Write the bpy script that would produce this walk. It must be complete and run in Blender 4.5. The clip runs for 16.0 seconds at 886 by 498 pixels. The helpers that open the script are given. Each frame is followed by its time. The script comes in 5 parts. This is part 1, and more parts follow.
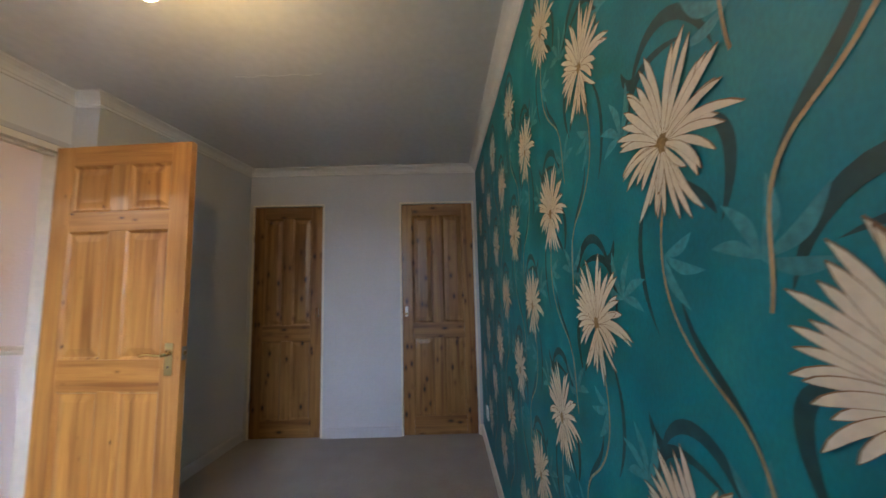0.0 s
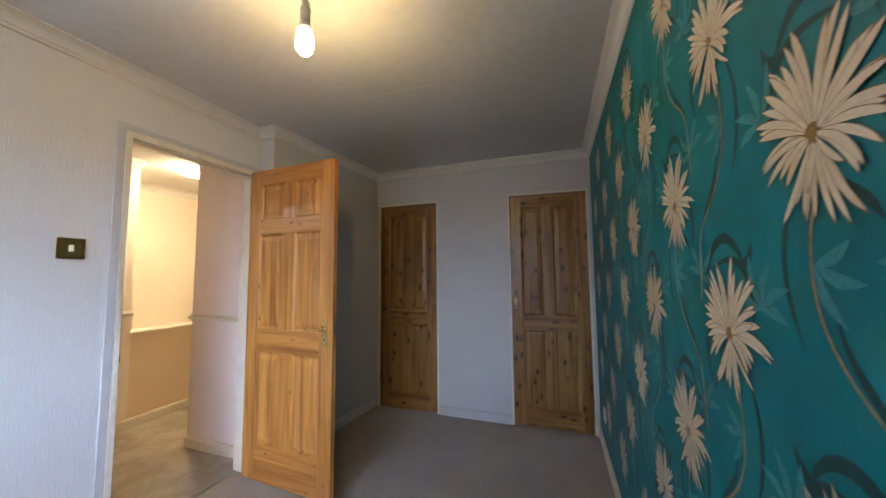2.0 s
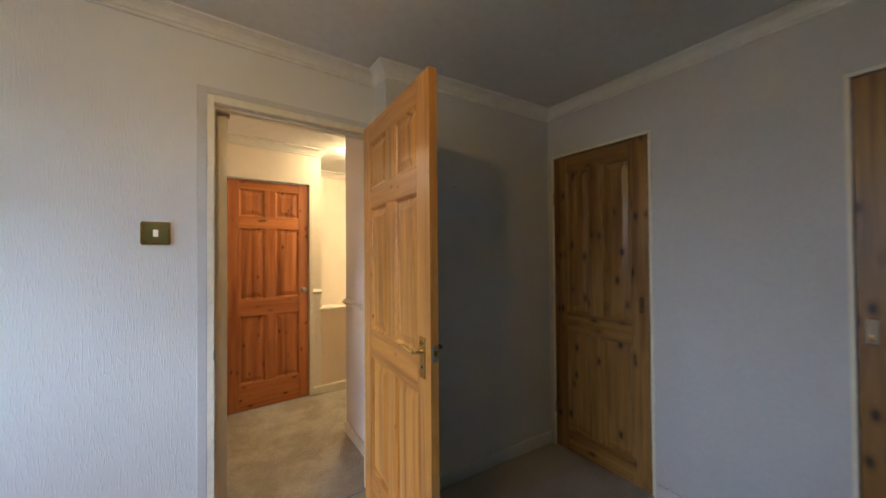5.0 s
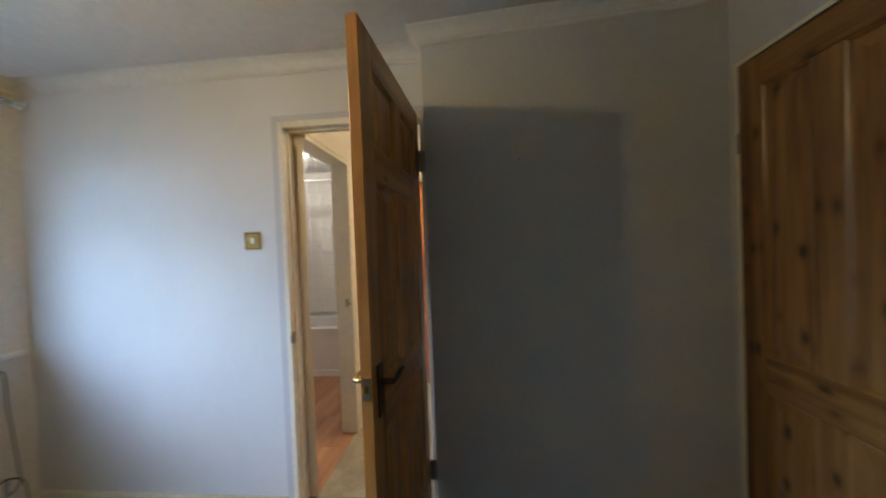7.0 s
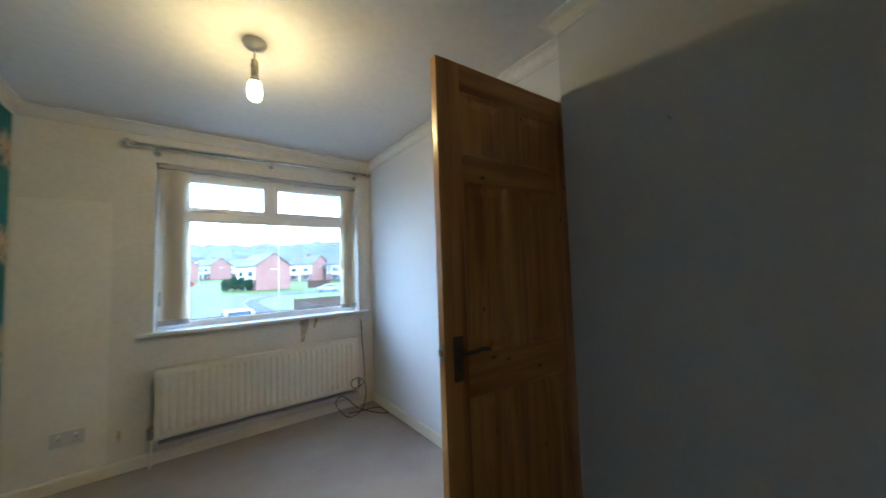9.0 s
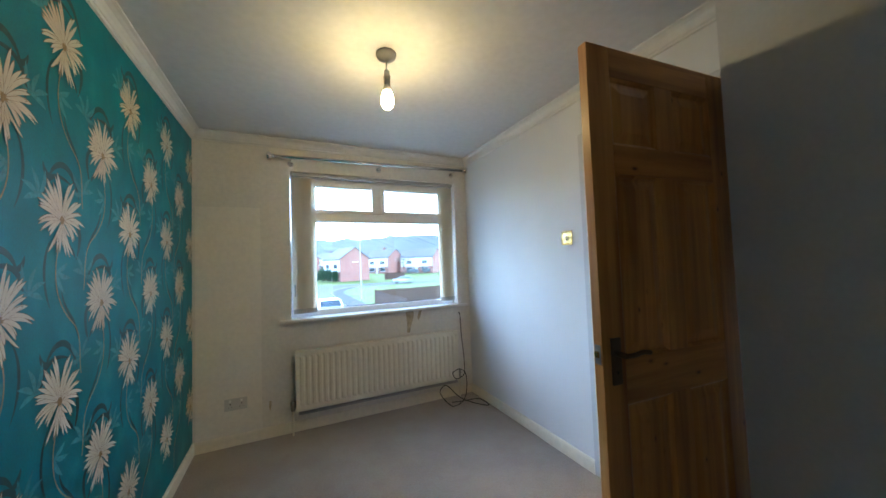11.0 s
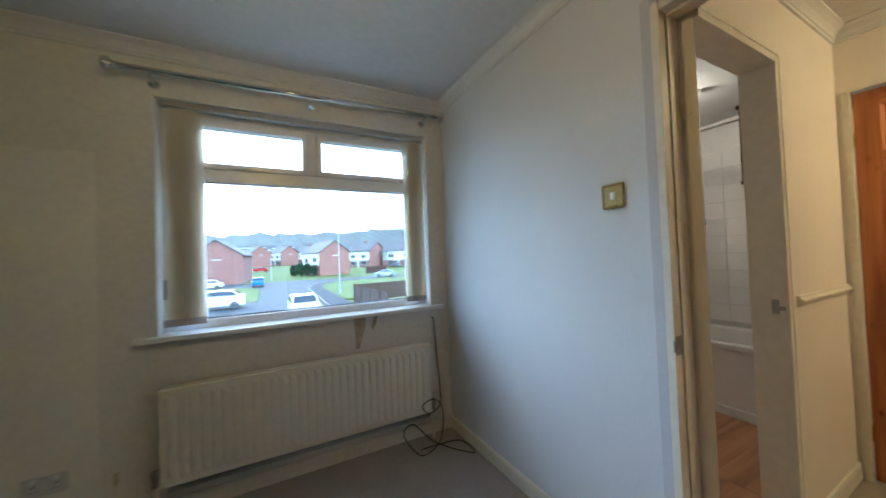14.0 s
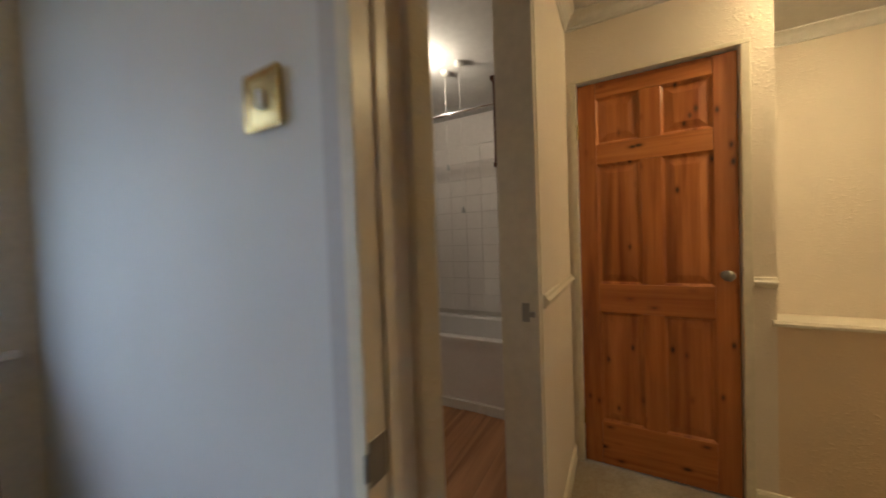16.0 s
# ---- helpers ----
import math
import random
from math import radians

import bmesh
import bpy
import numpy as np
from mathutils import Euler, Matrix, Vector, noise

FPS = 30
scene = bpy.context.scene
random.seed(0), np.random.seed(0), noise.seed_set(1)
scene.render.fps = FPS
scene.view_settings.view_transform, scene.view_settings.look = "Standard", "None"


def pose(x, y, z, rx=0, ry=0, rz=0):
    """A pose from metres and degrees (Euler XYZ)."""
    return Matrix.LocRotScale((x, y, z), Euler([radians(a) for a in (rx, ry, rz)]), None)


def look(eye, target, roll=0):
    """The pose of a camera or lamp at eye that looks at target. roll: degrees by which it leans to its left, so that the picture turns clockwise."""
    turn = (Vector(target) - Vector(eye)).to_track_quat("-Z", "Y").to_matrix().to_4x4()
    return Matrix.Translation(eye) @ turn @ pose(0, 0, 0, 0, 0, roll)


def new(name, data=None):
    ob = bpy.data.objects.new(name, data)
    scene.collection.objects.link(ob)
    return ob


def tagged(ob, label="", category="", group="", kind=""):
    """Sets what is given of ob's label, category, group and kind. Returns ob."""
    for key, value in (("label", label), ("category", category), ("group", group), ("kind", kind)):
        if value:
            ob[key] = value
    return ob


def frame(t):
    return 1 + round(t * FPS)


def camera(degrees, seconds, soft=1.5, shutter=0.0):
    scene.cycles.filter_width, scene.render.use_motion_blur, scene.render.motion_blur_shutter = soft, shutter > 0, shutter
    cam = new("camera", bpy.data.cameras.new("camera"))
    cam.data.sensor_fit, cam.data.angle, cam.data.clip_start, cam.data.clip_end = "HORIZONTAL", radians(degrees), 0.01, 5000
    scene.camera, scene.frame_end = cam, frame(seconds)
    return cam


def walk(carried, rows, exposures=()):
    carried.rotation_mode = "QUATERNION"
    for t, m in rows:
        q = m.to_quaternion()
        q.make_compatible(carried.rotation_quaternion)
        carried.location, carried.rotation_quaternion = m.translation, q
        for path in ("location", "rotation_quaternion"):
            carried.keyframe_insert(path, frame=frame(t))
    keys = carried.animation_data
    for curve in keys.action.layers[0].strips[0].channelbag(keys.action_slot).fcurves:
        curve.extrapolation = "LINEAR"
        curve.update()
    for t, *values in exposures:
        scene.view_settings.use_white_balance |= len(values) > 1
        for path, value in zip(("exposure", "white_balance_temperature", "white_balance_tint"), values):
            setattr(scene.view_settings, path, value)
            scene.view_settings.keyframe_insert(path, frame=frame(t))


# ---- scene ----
cam = camera(107.0, 16.0, shutter=0.5)
PATH = [
    (0, (1.974, 0.58, 1.282), (1.978, 2.57, 1.484), -1.4),
    (0.5, (2.049, 0.515, 1.309), (1.802, 2.491, 1.493), -1.0),
    (1, (2.029, 0.486, 1.318), (1.6, 2.432, 1.486), -0.6),
    (1.5, (2.021, 0.487, 1.303), (1.458, 2.399, 1.466), -0.5),
    (2, (1.991, 0.52, 1.305), (1.343, 2.407, 1.453), -0.5),
    (2.5, (1.962, 0.579, 1.304), (1.241, 2.44, 1.436), -0.7),
    (3, (1.94, 0.714, 1.301), (1.129, 2.539, 1.409), -0.8),
    (3.5, (1.928, 0.906, 1.338), (0.925, 2.634, 1.427), -0.6),
    (4, (1.86, 1.08, 1.339), (0.642, 2.665, 1.407), -0.6),
    (4.5, (1.781, 1.273, 1.336), (0.335, 2.653, 1.396), -0.8),
    (7, (1.624, 2.462, 1.376), (-0.37, 2.296, 1.342), -2.2),
    (7.5, (1.613, 2.61, 1.274), (-0.256, 1.901, 1.355), -3.3),
    (8, (1.511, 2.798, 1.317), (-0.178, 1.728, 1.364), -3.3),
    (8.5, (1.397, 2.95, 1.302), (-0.105, 1.631, 1.374), -2.7),
    (9, (1.407, 3.06, 1.266), (0.202, 1.469, 1.381), -1.9),
    (9.5, (1.503, 3.062, 1.262), (0.398, 1.398, 1.368), -1.9),
    (10, (1.653, 3.021, 1.296), (0.628, 1.306, 1.394), -1.9),
    (12.5, (1.521, 2.644, 1.289), (0.82, 0.772, 1.347), -2.3),
    (13, (1.434, 2.453, 1.29), (0.727, 0.582, 1.331), -2.3),
    (13.5, (1.306, 2.247, 1.266), (0.516, 0.41, 1.299), -2.4),
    (14, (1.139, 2.109, 1.23), (0.201, 0.343, 1.271), -2.2),
    (14.5, (0.986, 1.963, 1.269), (-0.246, 0.388, 1.259), -3.0),
    (15, (0.784, 1.9, 1.21), (-0.684, 0.542, 1.203), -2.7),
    (15.5, (0.562, 1.829, 1.216), (-1.046, 0.639, 1.192), -2.7),
    (16, (0.323, 1.816, 1.2), (-1.434, 0.861, 1.155), -2.0),
]
# the clip's own exposure: seconds, stops, kelvin, tint
EXPOSURES = [(0.0, 3.72, 5150, 11), (2.0, 3.72, 5150, 9.5), (4.5, 3.44, 5400, 8), (7.5, 3.72, 4850, 2), (10.0, 3.66, 4600, -1), (12.5, 3.6, 4900, 1.5), (14.5, 2.88, 4850, -1.5), (16.0, 2.5, 5500, 5.5)]
walk(cam, [(t, look(eye, target, roll)) for t, eye, target, roll in PATH], EXPOSURES)

W, L, H = 2.288, 3.488, 2.34          # bedroom: east wall, north wall, ceiling
GZ = -2.7                             # street level, one storey down

# ---- world and lights ----
world = bpy.data.worlds.new("overcast_sky")
scene.world = world
world.use_nodes = True
wn = world.node_tree
for n in list(wn.nodes):
    wn.nodes.remove(n)
sky = wn.nodes.new("ShaderNodeTexSky")
sky.sky_type = "NISHITA"
sky.sun_disc = False
sky.sun_elevation, sky.sun_rotation = radians(38), radians(165)
sky.air_density, sky.dust_density, sky.ozone_density = 1.0, 1.0, 1.5
bg = wn.nodes.new("ShaderNodeBackground")
bg.inputs["Strength"].default_value = 0.15
wo = wn.nodes.new("ShaderNodeOutputWorld")
cloud = wn.nodes.new("ShaderNodeHueSaturation")
cloud.inputs["Saturation"].default_value = 0.72
wn.links.new(sky.outputs[0], cloud.inputs["Color"])
wn.links.new(cloud.outputs[0], bg.inputs["Color"])
wn.links.new(bg.outputs[0], wo.inputs["Surface"])

sun_data = bpy.data.lights.new("sun", "SUN")
sun_data.energy, sun_data.angle, sun_data.color = 0.5, radians(20), (1.0, 0.96, 0.9)
sun = new("sun", sun_data)
sun.matrix_world = look((-10, -30, 40), (0, -60, 0))

# ---- materials ----
def material(name):
    m = bpy.data.materials.new(name)
    m.use_nodes = True
    nt = m.node_tree
    return m, nt, nt.nodes["Principled BSDF"]


def node(nt, kind, **values):
    n = nt.nodes.new(kind)
    for key, value in values.items():
        n.inputs[key].default_value = value
    return n


def coords(nt, scale, random_shift=0.0):
    """Object coordinates scaled, and shifted at random from object to object."""
    tc = nt.nodes.new("ShaderNodeTexCoord")
    mp = nt.nodes.new("ShaderNodeMapping")
    mp.inputs["Scale"].default_value = scale
    nt.links.new(tc.outputs["Object"], mp.inputs["Vector"])
    if random_shift:
        info = nt.nodes.new("ShaderNodeObjectInfo")
        mul = nt.nodes.new("ShaderNodeMath")
        mul.operation = "MULTIPLY"
        mul.inputs[1].default_value = random_shift
        nt.links.new(info.outputs["Random"], mul.inputs[0])
        nt.links.new(mul.outputs[0], mp.inputs["Location"])
    return mp.outputs["Vector"]


def ramp(nt, fac, stops):
    r = nt.nodes.new("ShaderNodeValToRGB")
    els = r.color_ramp.elements
    while len(els) < len(stops):
        els.new(0.5)
    for e, (p, c) in zip(els, stops):
        e.position, e.color = p, (*c, 1)
    nt.links.new(fac, r.inputs["Fac"])
    return r.outputs["Color"]


def mix(nt, fac, a, b, blend="MIX"):
    m = nt.nodes.new("ShaderNodeMix")
    m.data_type, m.blend_type = "RGBA", blend
    for sock, v in ((m.inputs[0], fac), (m.inputs[6], a), (m.inputs[7], b)):
        if isinstance(v, (int, float)):
            sock.default_value = v
        elif isinstance(v, tuple):
            sock.default_value = (*v, 1)
        else:
            nt.links.new(v, sock)
    return m.outputs[2]


def bump(nt, bsdf, height, strength, distance):
    b = nt.nodes.new("ShaderNodeBump")
    b.inputs["Strength"].default_value, b.inputs["Distance"].default_value = strength, distance
    nt.links.new(height, b.inputs["Height"])
    nt.links.new(b.outputs[0], bsdf.inputs["Normal"])


def plain(name, colour, rough=0.5, metal=0.0, grain=0.06, size=30.0, relief=0.0):
    """Paint, plastic, metal: a slightly uneven colour and roughness at two scales."""
    m, nt, b = material(name)
    v = coords(nt, (size, size, size), 7.0)
    fine = node(nt, "ShaderNodeTexNoise", Scale=1.0, Detail=4.0)
    big = node(nt, "ShaderNodeTexNoise", Scale=0.06, Detail=3.0)
    nt.links.new(v, fine.inputs["Vector"])
    nt.links.new(v, big.inputs["Vector"])
    lo, hi = tuple(c * (1 - grain) for c in colour), tuple(min(1, c * (1 + grain)) for c in colour)
    c1 = ramp(nt, fine.outputs[0], [(0.3, lo), (0.7, hi)])
    c2 = ramp(nt, big.outputs[0], [(0.35, (1 - grain,) * 3), (0.65, (1, 1, 1))])
    nt.links.new(mix(nt, 1.0, c1, c2, "MULTIPLY"), b.inputs["Base Color"])
    b.inputs["Roughness"].default_value, b.inputs["Metallic"].default_value = rough, metal
    if relief:
        bump(nt, b, fine.outputs[0], 0.4, relief)
    return m


def pine(name, dark, light, axis="z", knot=(0.05, 0.02, 0.008), knot_size=0.05, gloss=0.35):
    """Varnished pine with its grain along one axis and scattered knots."""
    m, nt, b = material(name)
    long, cross = 1.6, 34.0
    sc = {"z": (cross, cross, long), "x": (long, cross, cross), "y": (cross, long, cross)}[axis]
    grain = node(nt, "ShaderNodeTexNoise", Scale=1.0, Detail=5.0, Roughness=0.6, Distortion=0.5)
    nt.links.new(coords(nt, sc, 40.0), grain.inputs["Vector"])
    wide = node(nt, "ShaderNodeTexNoise", Scale=0.28, Detail=2.0)
    nt.links.new(coords(nt, sc, 23.0), wide.inputs["Vector"])
    base = ramp(nt, grain.outputs[0], [(0.28, dark), (0.5, tuple((a + c) / 2 for a, c in zip(dark, light))), (0.72, light)])
    tone = ramp(nt, wide.outputs[0], [(0.3, (0.72, 0.66, 0.6)), (0.7, (1.0, 1.0, 1.0))])
    col = mix(nt, 1.0, base, tone, "MULTIPLY")
    ks = {"z": (14.0, 14.0, 7.0), "x": (7.0, 14.0, 14.0), "y": (14.0, 7.0, 14.0)}[axis]
    vor = node(nt, "ShaderNodeTexVoronoi", Scale=1.0)
    nt.links.new(coords(nt, ks, 31.0), vor.inputs["Vector"])
    streak = node(nt, "ShaderNodeTexNoise", Scale=1.0, Detail=3.0, Distortion=0.8)
    nt.links.new(coords(nt, tuple(v * 0.42 for v in sc), 57.0), streak.inputs["Vector"])
    col = mix(nt, 1.0, col, ramp(nt, streak.outputs[0], [(0.52, (1, 1, 1)), (0.68, (0.62, 0.52, 0.45))]), "MULTIPLY")
    halo = ramp(nt, vor.outputs["Distance"], [(knot_size * 2, (0.72, 0.64, 0.58)), (knot_size * 4.5, (1, 1, 1))])
    col = mix(nt, 1.0, col, halo, "MULTIPLY")
    spots = ramp(nt, vor.outputs["Distance"], [(knot_size, (1, 1, 1)), (knot_size * 2.6, (0, 0, 0))])
    col = mix(nt, spots, col, knot)
    nt.links.new(col, b.inputs["Base Color"])
    b.inputs["Roughness"].default_value = gloss
    b.inputs["Coat Weight"].default_value, b.inputs["Coat Roughness"].default_value = 0.25, 0.25
    bump(nt, b, grain.outputs[0], 0.15, 0.001)
    return m


def woodchip(name, colour, stroke=True, stains=0.05):
    """Painted relief wallpaper: short upright strokes standing out of the paper."""
    m, nt, b = material(name)
    v = coords(nt, (160, 160, 26) if stroke else (90, 90, 90))
    n = node(nt, "ShaderNodeTexNoise", Scale=1.0, Detail=2.0, Distortion=0.4)
    nt.links.new(v, n.inputs["Vector"])
    lines = ramp(nt, n.outputs[0], [(0.52, (0, 0, 0)), (0.68, (1, 1, 1))])
    big = node(nt, "ShaderNodeTexNoise", Scale=1.0, Detail=5.0)
    nt.links.new(coords(nt, (2.2, 2.2, 1.6)), big.inputs["Vector"])
    tone = ramp(nt, big.outputs[0], [(0.3, tuple(c * (1 - stains) for c in colour)), (0.7, colour)])
    nt.links.new(tone, b.inputs["Base Color"])
    b.inputs["Roughness"].default_value = 0.62
    bump(nt, b, lines, 0.33, 0.0025)
    return m


def carpet(name, dark, light, dirt=(0.5, 0.45, 0.4), dirt_amount=0.5):
    m, nt, b = material(name)
    pile = node(nt, "ShaderNodeTexVoronoi", Scale=1.0)
    nt.links.new(coords(nt, (330, 160, 160)), pile.inputs["Vector"])
    big = node(nt, "ShaderNodeTexNoise", Scale=1.0, Detail=6.0, Roughness=0.65)
    nt.links.new(coords(nt, (2.6, 2.6, 2.6)), big.inputs["Vector"])
    fine = node(nt, "ShaderNodeTexNoise", Scale=1.0, Detail=3.0)
    nt.links.new(coords(nt, (120, 120, 120)), fine.inputs["Vector"])
    base = ramp(nt, fine.outputs[0], [(0.3, dark), (0.7, light)])
    worn = ramp(nt, big.outputs[0], [(0.42, dirt), (0.6, (1, 1, 1))])
    nt.links.new(mix(nt, dirt_amount, base, mix(nt, 1.0, base, worn, "MULTIPLY")), b.inputs["Base Color"])
    b.inputs["Roughness"].default_value = 0.95
    b.inputs["Sheen Weight"].default_value = 0.2
    bump(nt, b, pile.outputs["Distance"], 0.7, 0.006)
    return m


def emitter(name, colour, strength):
    m, nt, b = material(name)
    b.inputs["Emission Color"].default_value = (*colour, 1)
    b.inputs["Emission Strength"].default_value = strength
    b.inputs["Base Color"].default_value = (0.9, 0.9, 0.85, 1)
    return m


def glass_mat(name, tint=(1, 1, 1), rough=0.0):
    m, nt, b = material(name)
    b.inputs["Base Color"].default_value = (*tint, 1)
    b.inputs["Roughness"].default_value = rough
    b.inputs["Transmission Weight"].default_value = 1.0
    b.inputs["IOR"].default_value = 1.45
    return m


M_WALL = woodchip("white_relief_paper", (0.67, 0.67, 0.68))
# white paint set darker than M_WALL: the north end's shade is in the colour
M_WALL_N = plain("white_emulsion_shade_toned", (0.54, 0.535, 0.55), 0.7, grain=0.03, size=60, relief=0.0006)
M_WALL_S = plain("cream_emulsion", (0.70, 0.675, 0.615), 0.7, grain=0.05, size=40, relief=0.0006)
M_HALL = woodchip("magnolia_paper", (0.78, 0.71, 0.62), stroke=False)
M_HALLN = woodchip("pale_pink_paper", (0.86, 0.79, 0.78), stroke=False)
M_LOW = woodchip("beige_paper", (0.75, 0.61, 0.44), stroke=False)
M_CEIL = plain("ceiling_paint", (0.64, 0.635, 0.63), 0.8, grain=0.04, size=25, relief=0.0008)
M_TRIM = plain("cream_gloss_paint", (0.74, 0.69, 0.58), 0.35, grain=0.05)
M_COVE = plain("coving_paint", (0.66, 0.65, 0.63), 0.6, grain=0.04)
M_WHITE = plain("white_gloss_paint", (0.8, 0.79, 0.77), 0.3, grain=0.03)
M_PVC = plain("white_pvc", (0.87, 0.87, 0.88), 0.28, grain=0.02)
M_GASKET = plain("grey_gasket", (0.12, 0.13, 0.15), 0.6)
M_CARPET = carpet("grey_brown_carpet", (0.30, 0.265, 0.24), (0.45, 0.405, 0.37), (0.82, 0.79, 0.76), 0.6)
M_HCARPET = carpet("worn_hall_carpet", (0.40, 0.36, 0.285), (0.56, 0.51, 0.42), (0.6, 0.52, 0.42), 0.75)
M_PINE = pine("light_pine_upright", (0.39, 0.158, 0.028), (0.64, 0.33, 0.075), "z", knot_size=0.028)
M_PINE_H = pine("light_pine_level", (0.37, 0.148, 0.026), (0.62, 0.31, 0.07), "x", knot_size=0.04)
M_KNOT = pine("knotty_pine_upright", (0.19, 0.092, 0.022), (0.38, 0.205, 0.058), "z", knot=(0.018, 0.008, 0.004), knot_size=0.075)
M_KNOT_H = pine("knotty_pine_level", (0.19, 0.092, 0.022), (0.38, 0.205, 0.058), "x", knot=(0.03, 0.012, 0.005), knot_size=0.08)
M_RED = pine("red_pine_upright", (0.40, 0.125, 0.026), (0.60, 0.235, 0.06), "z", knot_size=0.05)
M_RED_H = pine("red_pine_level", (0.46, 0.15, 0.032), (0.64, 0.26, 0.066), "y", knot_size=0.06)
M_BRASS = plain("brass", (0.62, 0.45, 0.18), 0.25, 1.0)
M_CHROME = plain("chrome", (0.75, 0.76, 0.78), 0.12, 1.0, grain=0.02)
M_STEEL = plain("dull_steel", (0.34, 0.33, 0.31), 0.42, 1.0)
M_BRONZE = plain("dark_bronze", (0.13, 0.10, 0.075), 0.45, 0.8)
# white socket plastic, its base colour greyed to hold the shadow on it
M_SOCKET = plain("shadow_toned_socket_plastic", (0.56, 0.56, 0.54), 0.4, grain=0.03)
M_BLACK = plain("black_rubber", (0.015, 0.015, 0.016), 0.5)
M_SWITCH = plain("white_plastic", (0.8, 0.8, 0.77), 0.35, grain=0.02)
M_RAD = plain("cream_radiator_enamel", (0.74, 0.71, 0.60), 0.35, grain=0.04)
M_VANE = plain("cream_blind_cloth", (0.82, 0.79, 0.71), 0.8, grain=0.05, size=200)
_nt = M_VANE.node_tree
_tr = node(_nt, "ShaderNodeBsdfTranslucent", Color=(0.90, 0.87, 0.80, 1))
_mx = node(_nt, "ShaderNodeMixShader", Fac=0.65)
_nt.links.new(_nt.nodes["Principled BSDF"].outputs[0], _mx.inputs[1])
_nt.links.new(_tr.outputs[0], _mx.inputs[2])
_nt.links.new(_mx.outputs[0], _nt.nodes["Material Output"].inputs["Surface"])
M_GREY = plain("grey_plastic", (0.42, 0.42, 0.43), 0.5)
M_GLASS = glass_mat("window_glass", (0.92, 0.94, 0.935))
M_BULB = emitter("lit_bulb", (1.0, 0.60, 0.195), 23.5)
M_HLAMP = emitter("lit_hall_lamp", (1.0, 0.66, 0.29), 24.0)
M_BLAMP = emitter("lit_bathroom_spot", (1.0, 0.76, 0.5), 45.0)
M_FADED = plain("paler_emulsion", (0.77, 0.74, 0.675), 0.7, grain=0.04, size=40, relief=0.0006)
M_DIRT = plain("bare_plaster", (0.50, 0.43, 0.30), 0.9, grain=0.2)
M_LAM = pine("wood_laminate", (0.42, 0.20, 0.085), (0.56, 0.29, 0.13), "x", knot_size=0.01, gloss=0.3)
M_TILE = plain("white_glazed_tile", (0.78, 0.74, 0.72), 0.12, grain=0.02)
M_GROUT = plain("grout", (0.58, 0.54, 0.51), 0.9)
M_BATH = plain("white_acrylic", (0.8, 0.78, 0.78), 0.18, grain=0.02)
M_BATHWALL = plain("bathroom_paint", (0.74, 0.70, 0.68), 0.6, grain=0.03)
M_MAHOG = plain("dark_mahogany", (0.10, 0.025, 0.012), 0.3, grain=0.3, size=60)
M_CURT = plain("shower_curtain_cloth", (0.8, 0.79, 0.79), 0.6, grain=0.03)
M_CORD = plain("white_cord", (0.7, 0.68, 0.64), 0.7)


def wallpaper_teal():
    m, nt, b = material("teal_wallpaper")
    cloth = node(nt, "ShaderNodeTexNoise", Scale=1.0, Detail=3.0)
    nt.links.new(coords(nt, (240, 240, 110)), cloth.inputs["Vector"])
    big = node(nt, "ShaderNodeTexNoise", Scale=1.0, Detail=4.0)
    nt.links.new(coords(nt, (7, 7, 5)), big.inputs["Vector"])
    base = ramp(nt, big.outputs[0], [(0.3, (0.006, 0.145, 0.185)), (0.55, (0.008, 0.195, 0.245)), (0.75, (0.03, 0.25, 0.29))])
    weave = ramp(nt, cloth.outputs[0], [(0.3, (0.82, 0.82, 0.82)), (0.7, (1, 1, 1))])
    nt.links.new(mix(nt, 1.0, base, weave, "MULTIPLY"), b.inputs["Base Color"])
    b.inputs["Roughness"].default_value = 0.55
    bump(nt, b, cloth.outputs[0], 0.3, 0.0006)
    return m


M_TEAL = wallpaper_teal()
M_PETAL = plain("cream_print", (0.62, 0.55, 0.43), 0.5, grain=0.07, size=120)
M_PETAL_LINE = plain("brown_print", (0.20, 0.11, 0.045), 0.5, grain=0.2, size=120)
M_HEART = plain("ochre_print", (0.36, 0.24, 0.10), 0.5, grain=0.25, size=150)
M_SWOOSH = plain("dark_teal_print", (0.010, 0.060, 0.070), 0.5, grain=0.2, size=60)
M_SPRIG = plain("pale_teal_print", (0.055, 0.25, 0.295), 0.5, grain=0.25, size=90)
M_VINE = plain("tan_print", (0.34, 0.25, 0.13), 0.5, grain=0.2, size=90)


# ---- building blocks ----
def obj(name, bm, mat, smooth=False):
    me = bpy.data.meshes.new(name)
    bmesh.ops.recalc_face_normals(bm, faces=bm.faces)
    bm.to_mesh(me)
    bm.free()
    for mm in (mat if isinstance(mat, (list, tuple)) else [mat]):
        me.materials.append(mm)
    if smooth:
        for p in me.polygons:
            p.use_smooth = True
    return new(name, me)


def part(name, bm, mat, parent, label="", smooth=False):
    """One mesh under a thing or under a part."""
    ob = obj(name, bm, mat, smooth)
    ob.parent = parent
    if label:
        tagged(ob, label)
    return ob


def thing(name, m, label, category, group="", kind=""):
    """An Empty at the base of a thing."""
    ob = new(name)
    ob.empty_display_size = 0.05
    ob.matrix_world = m
    return tagged(ob, label, category, group, kind)


def setting(name, bm, mat, label, category, smooth=False):
    return tagged(obj(name, bm, mat, smooth), label, category, kind="structure")


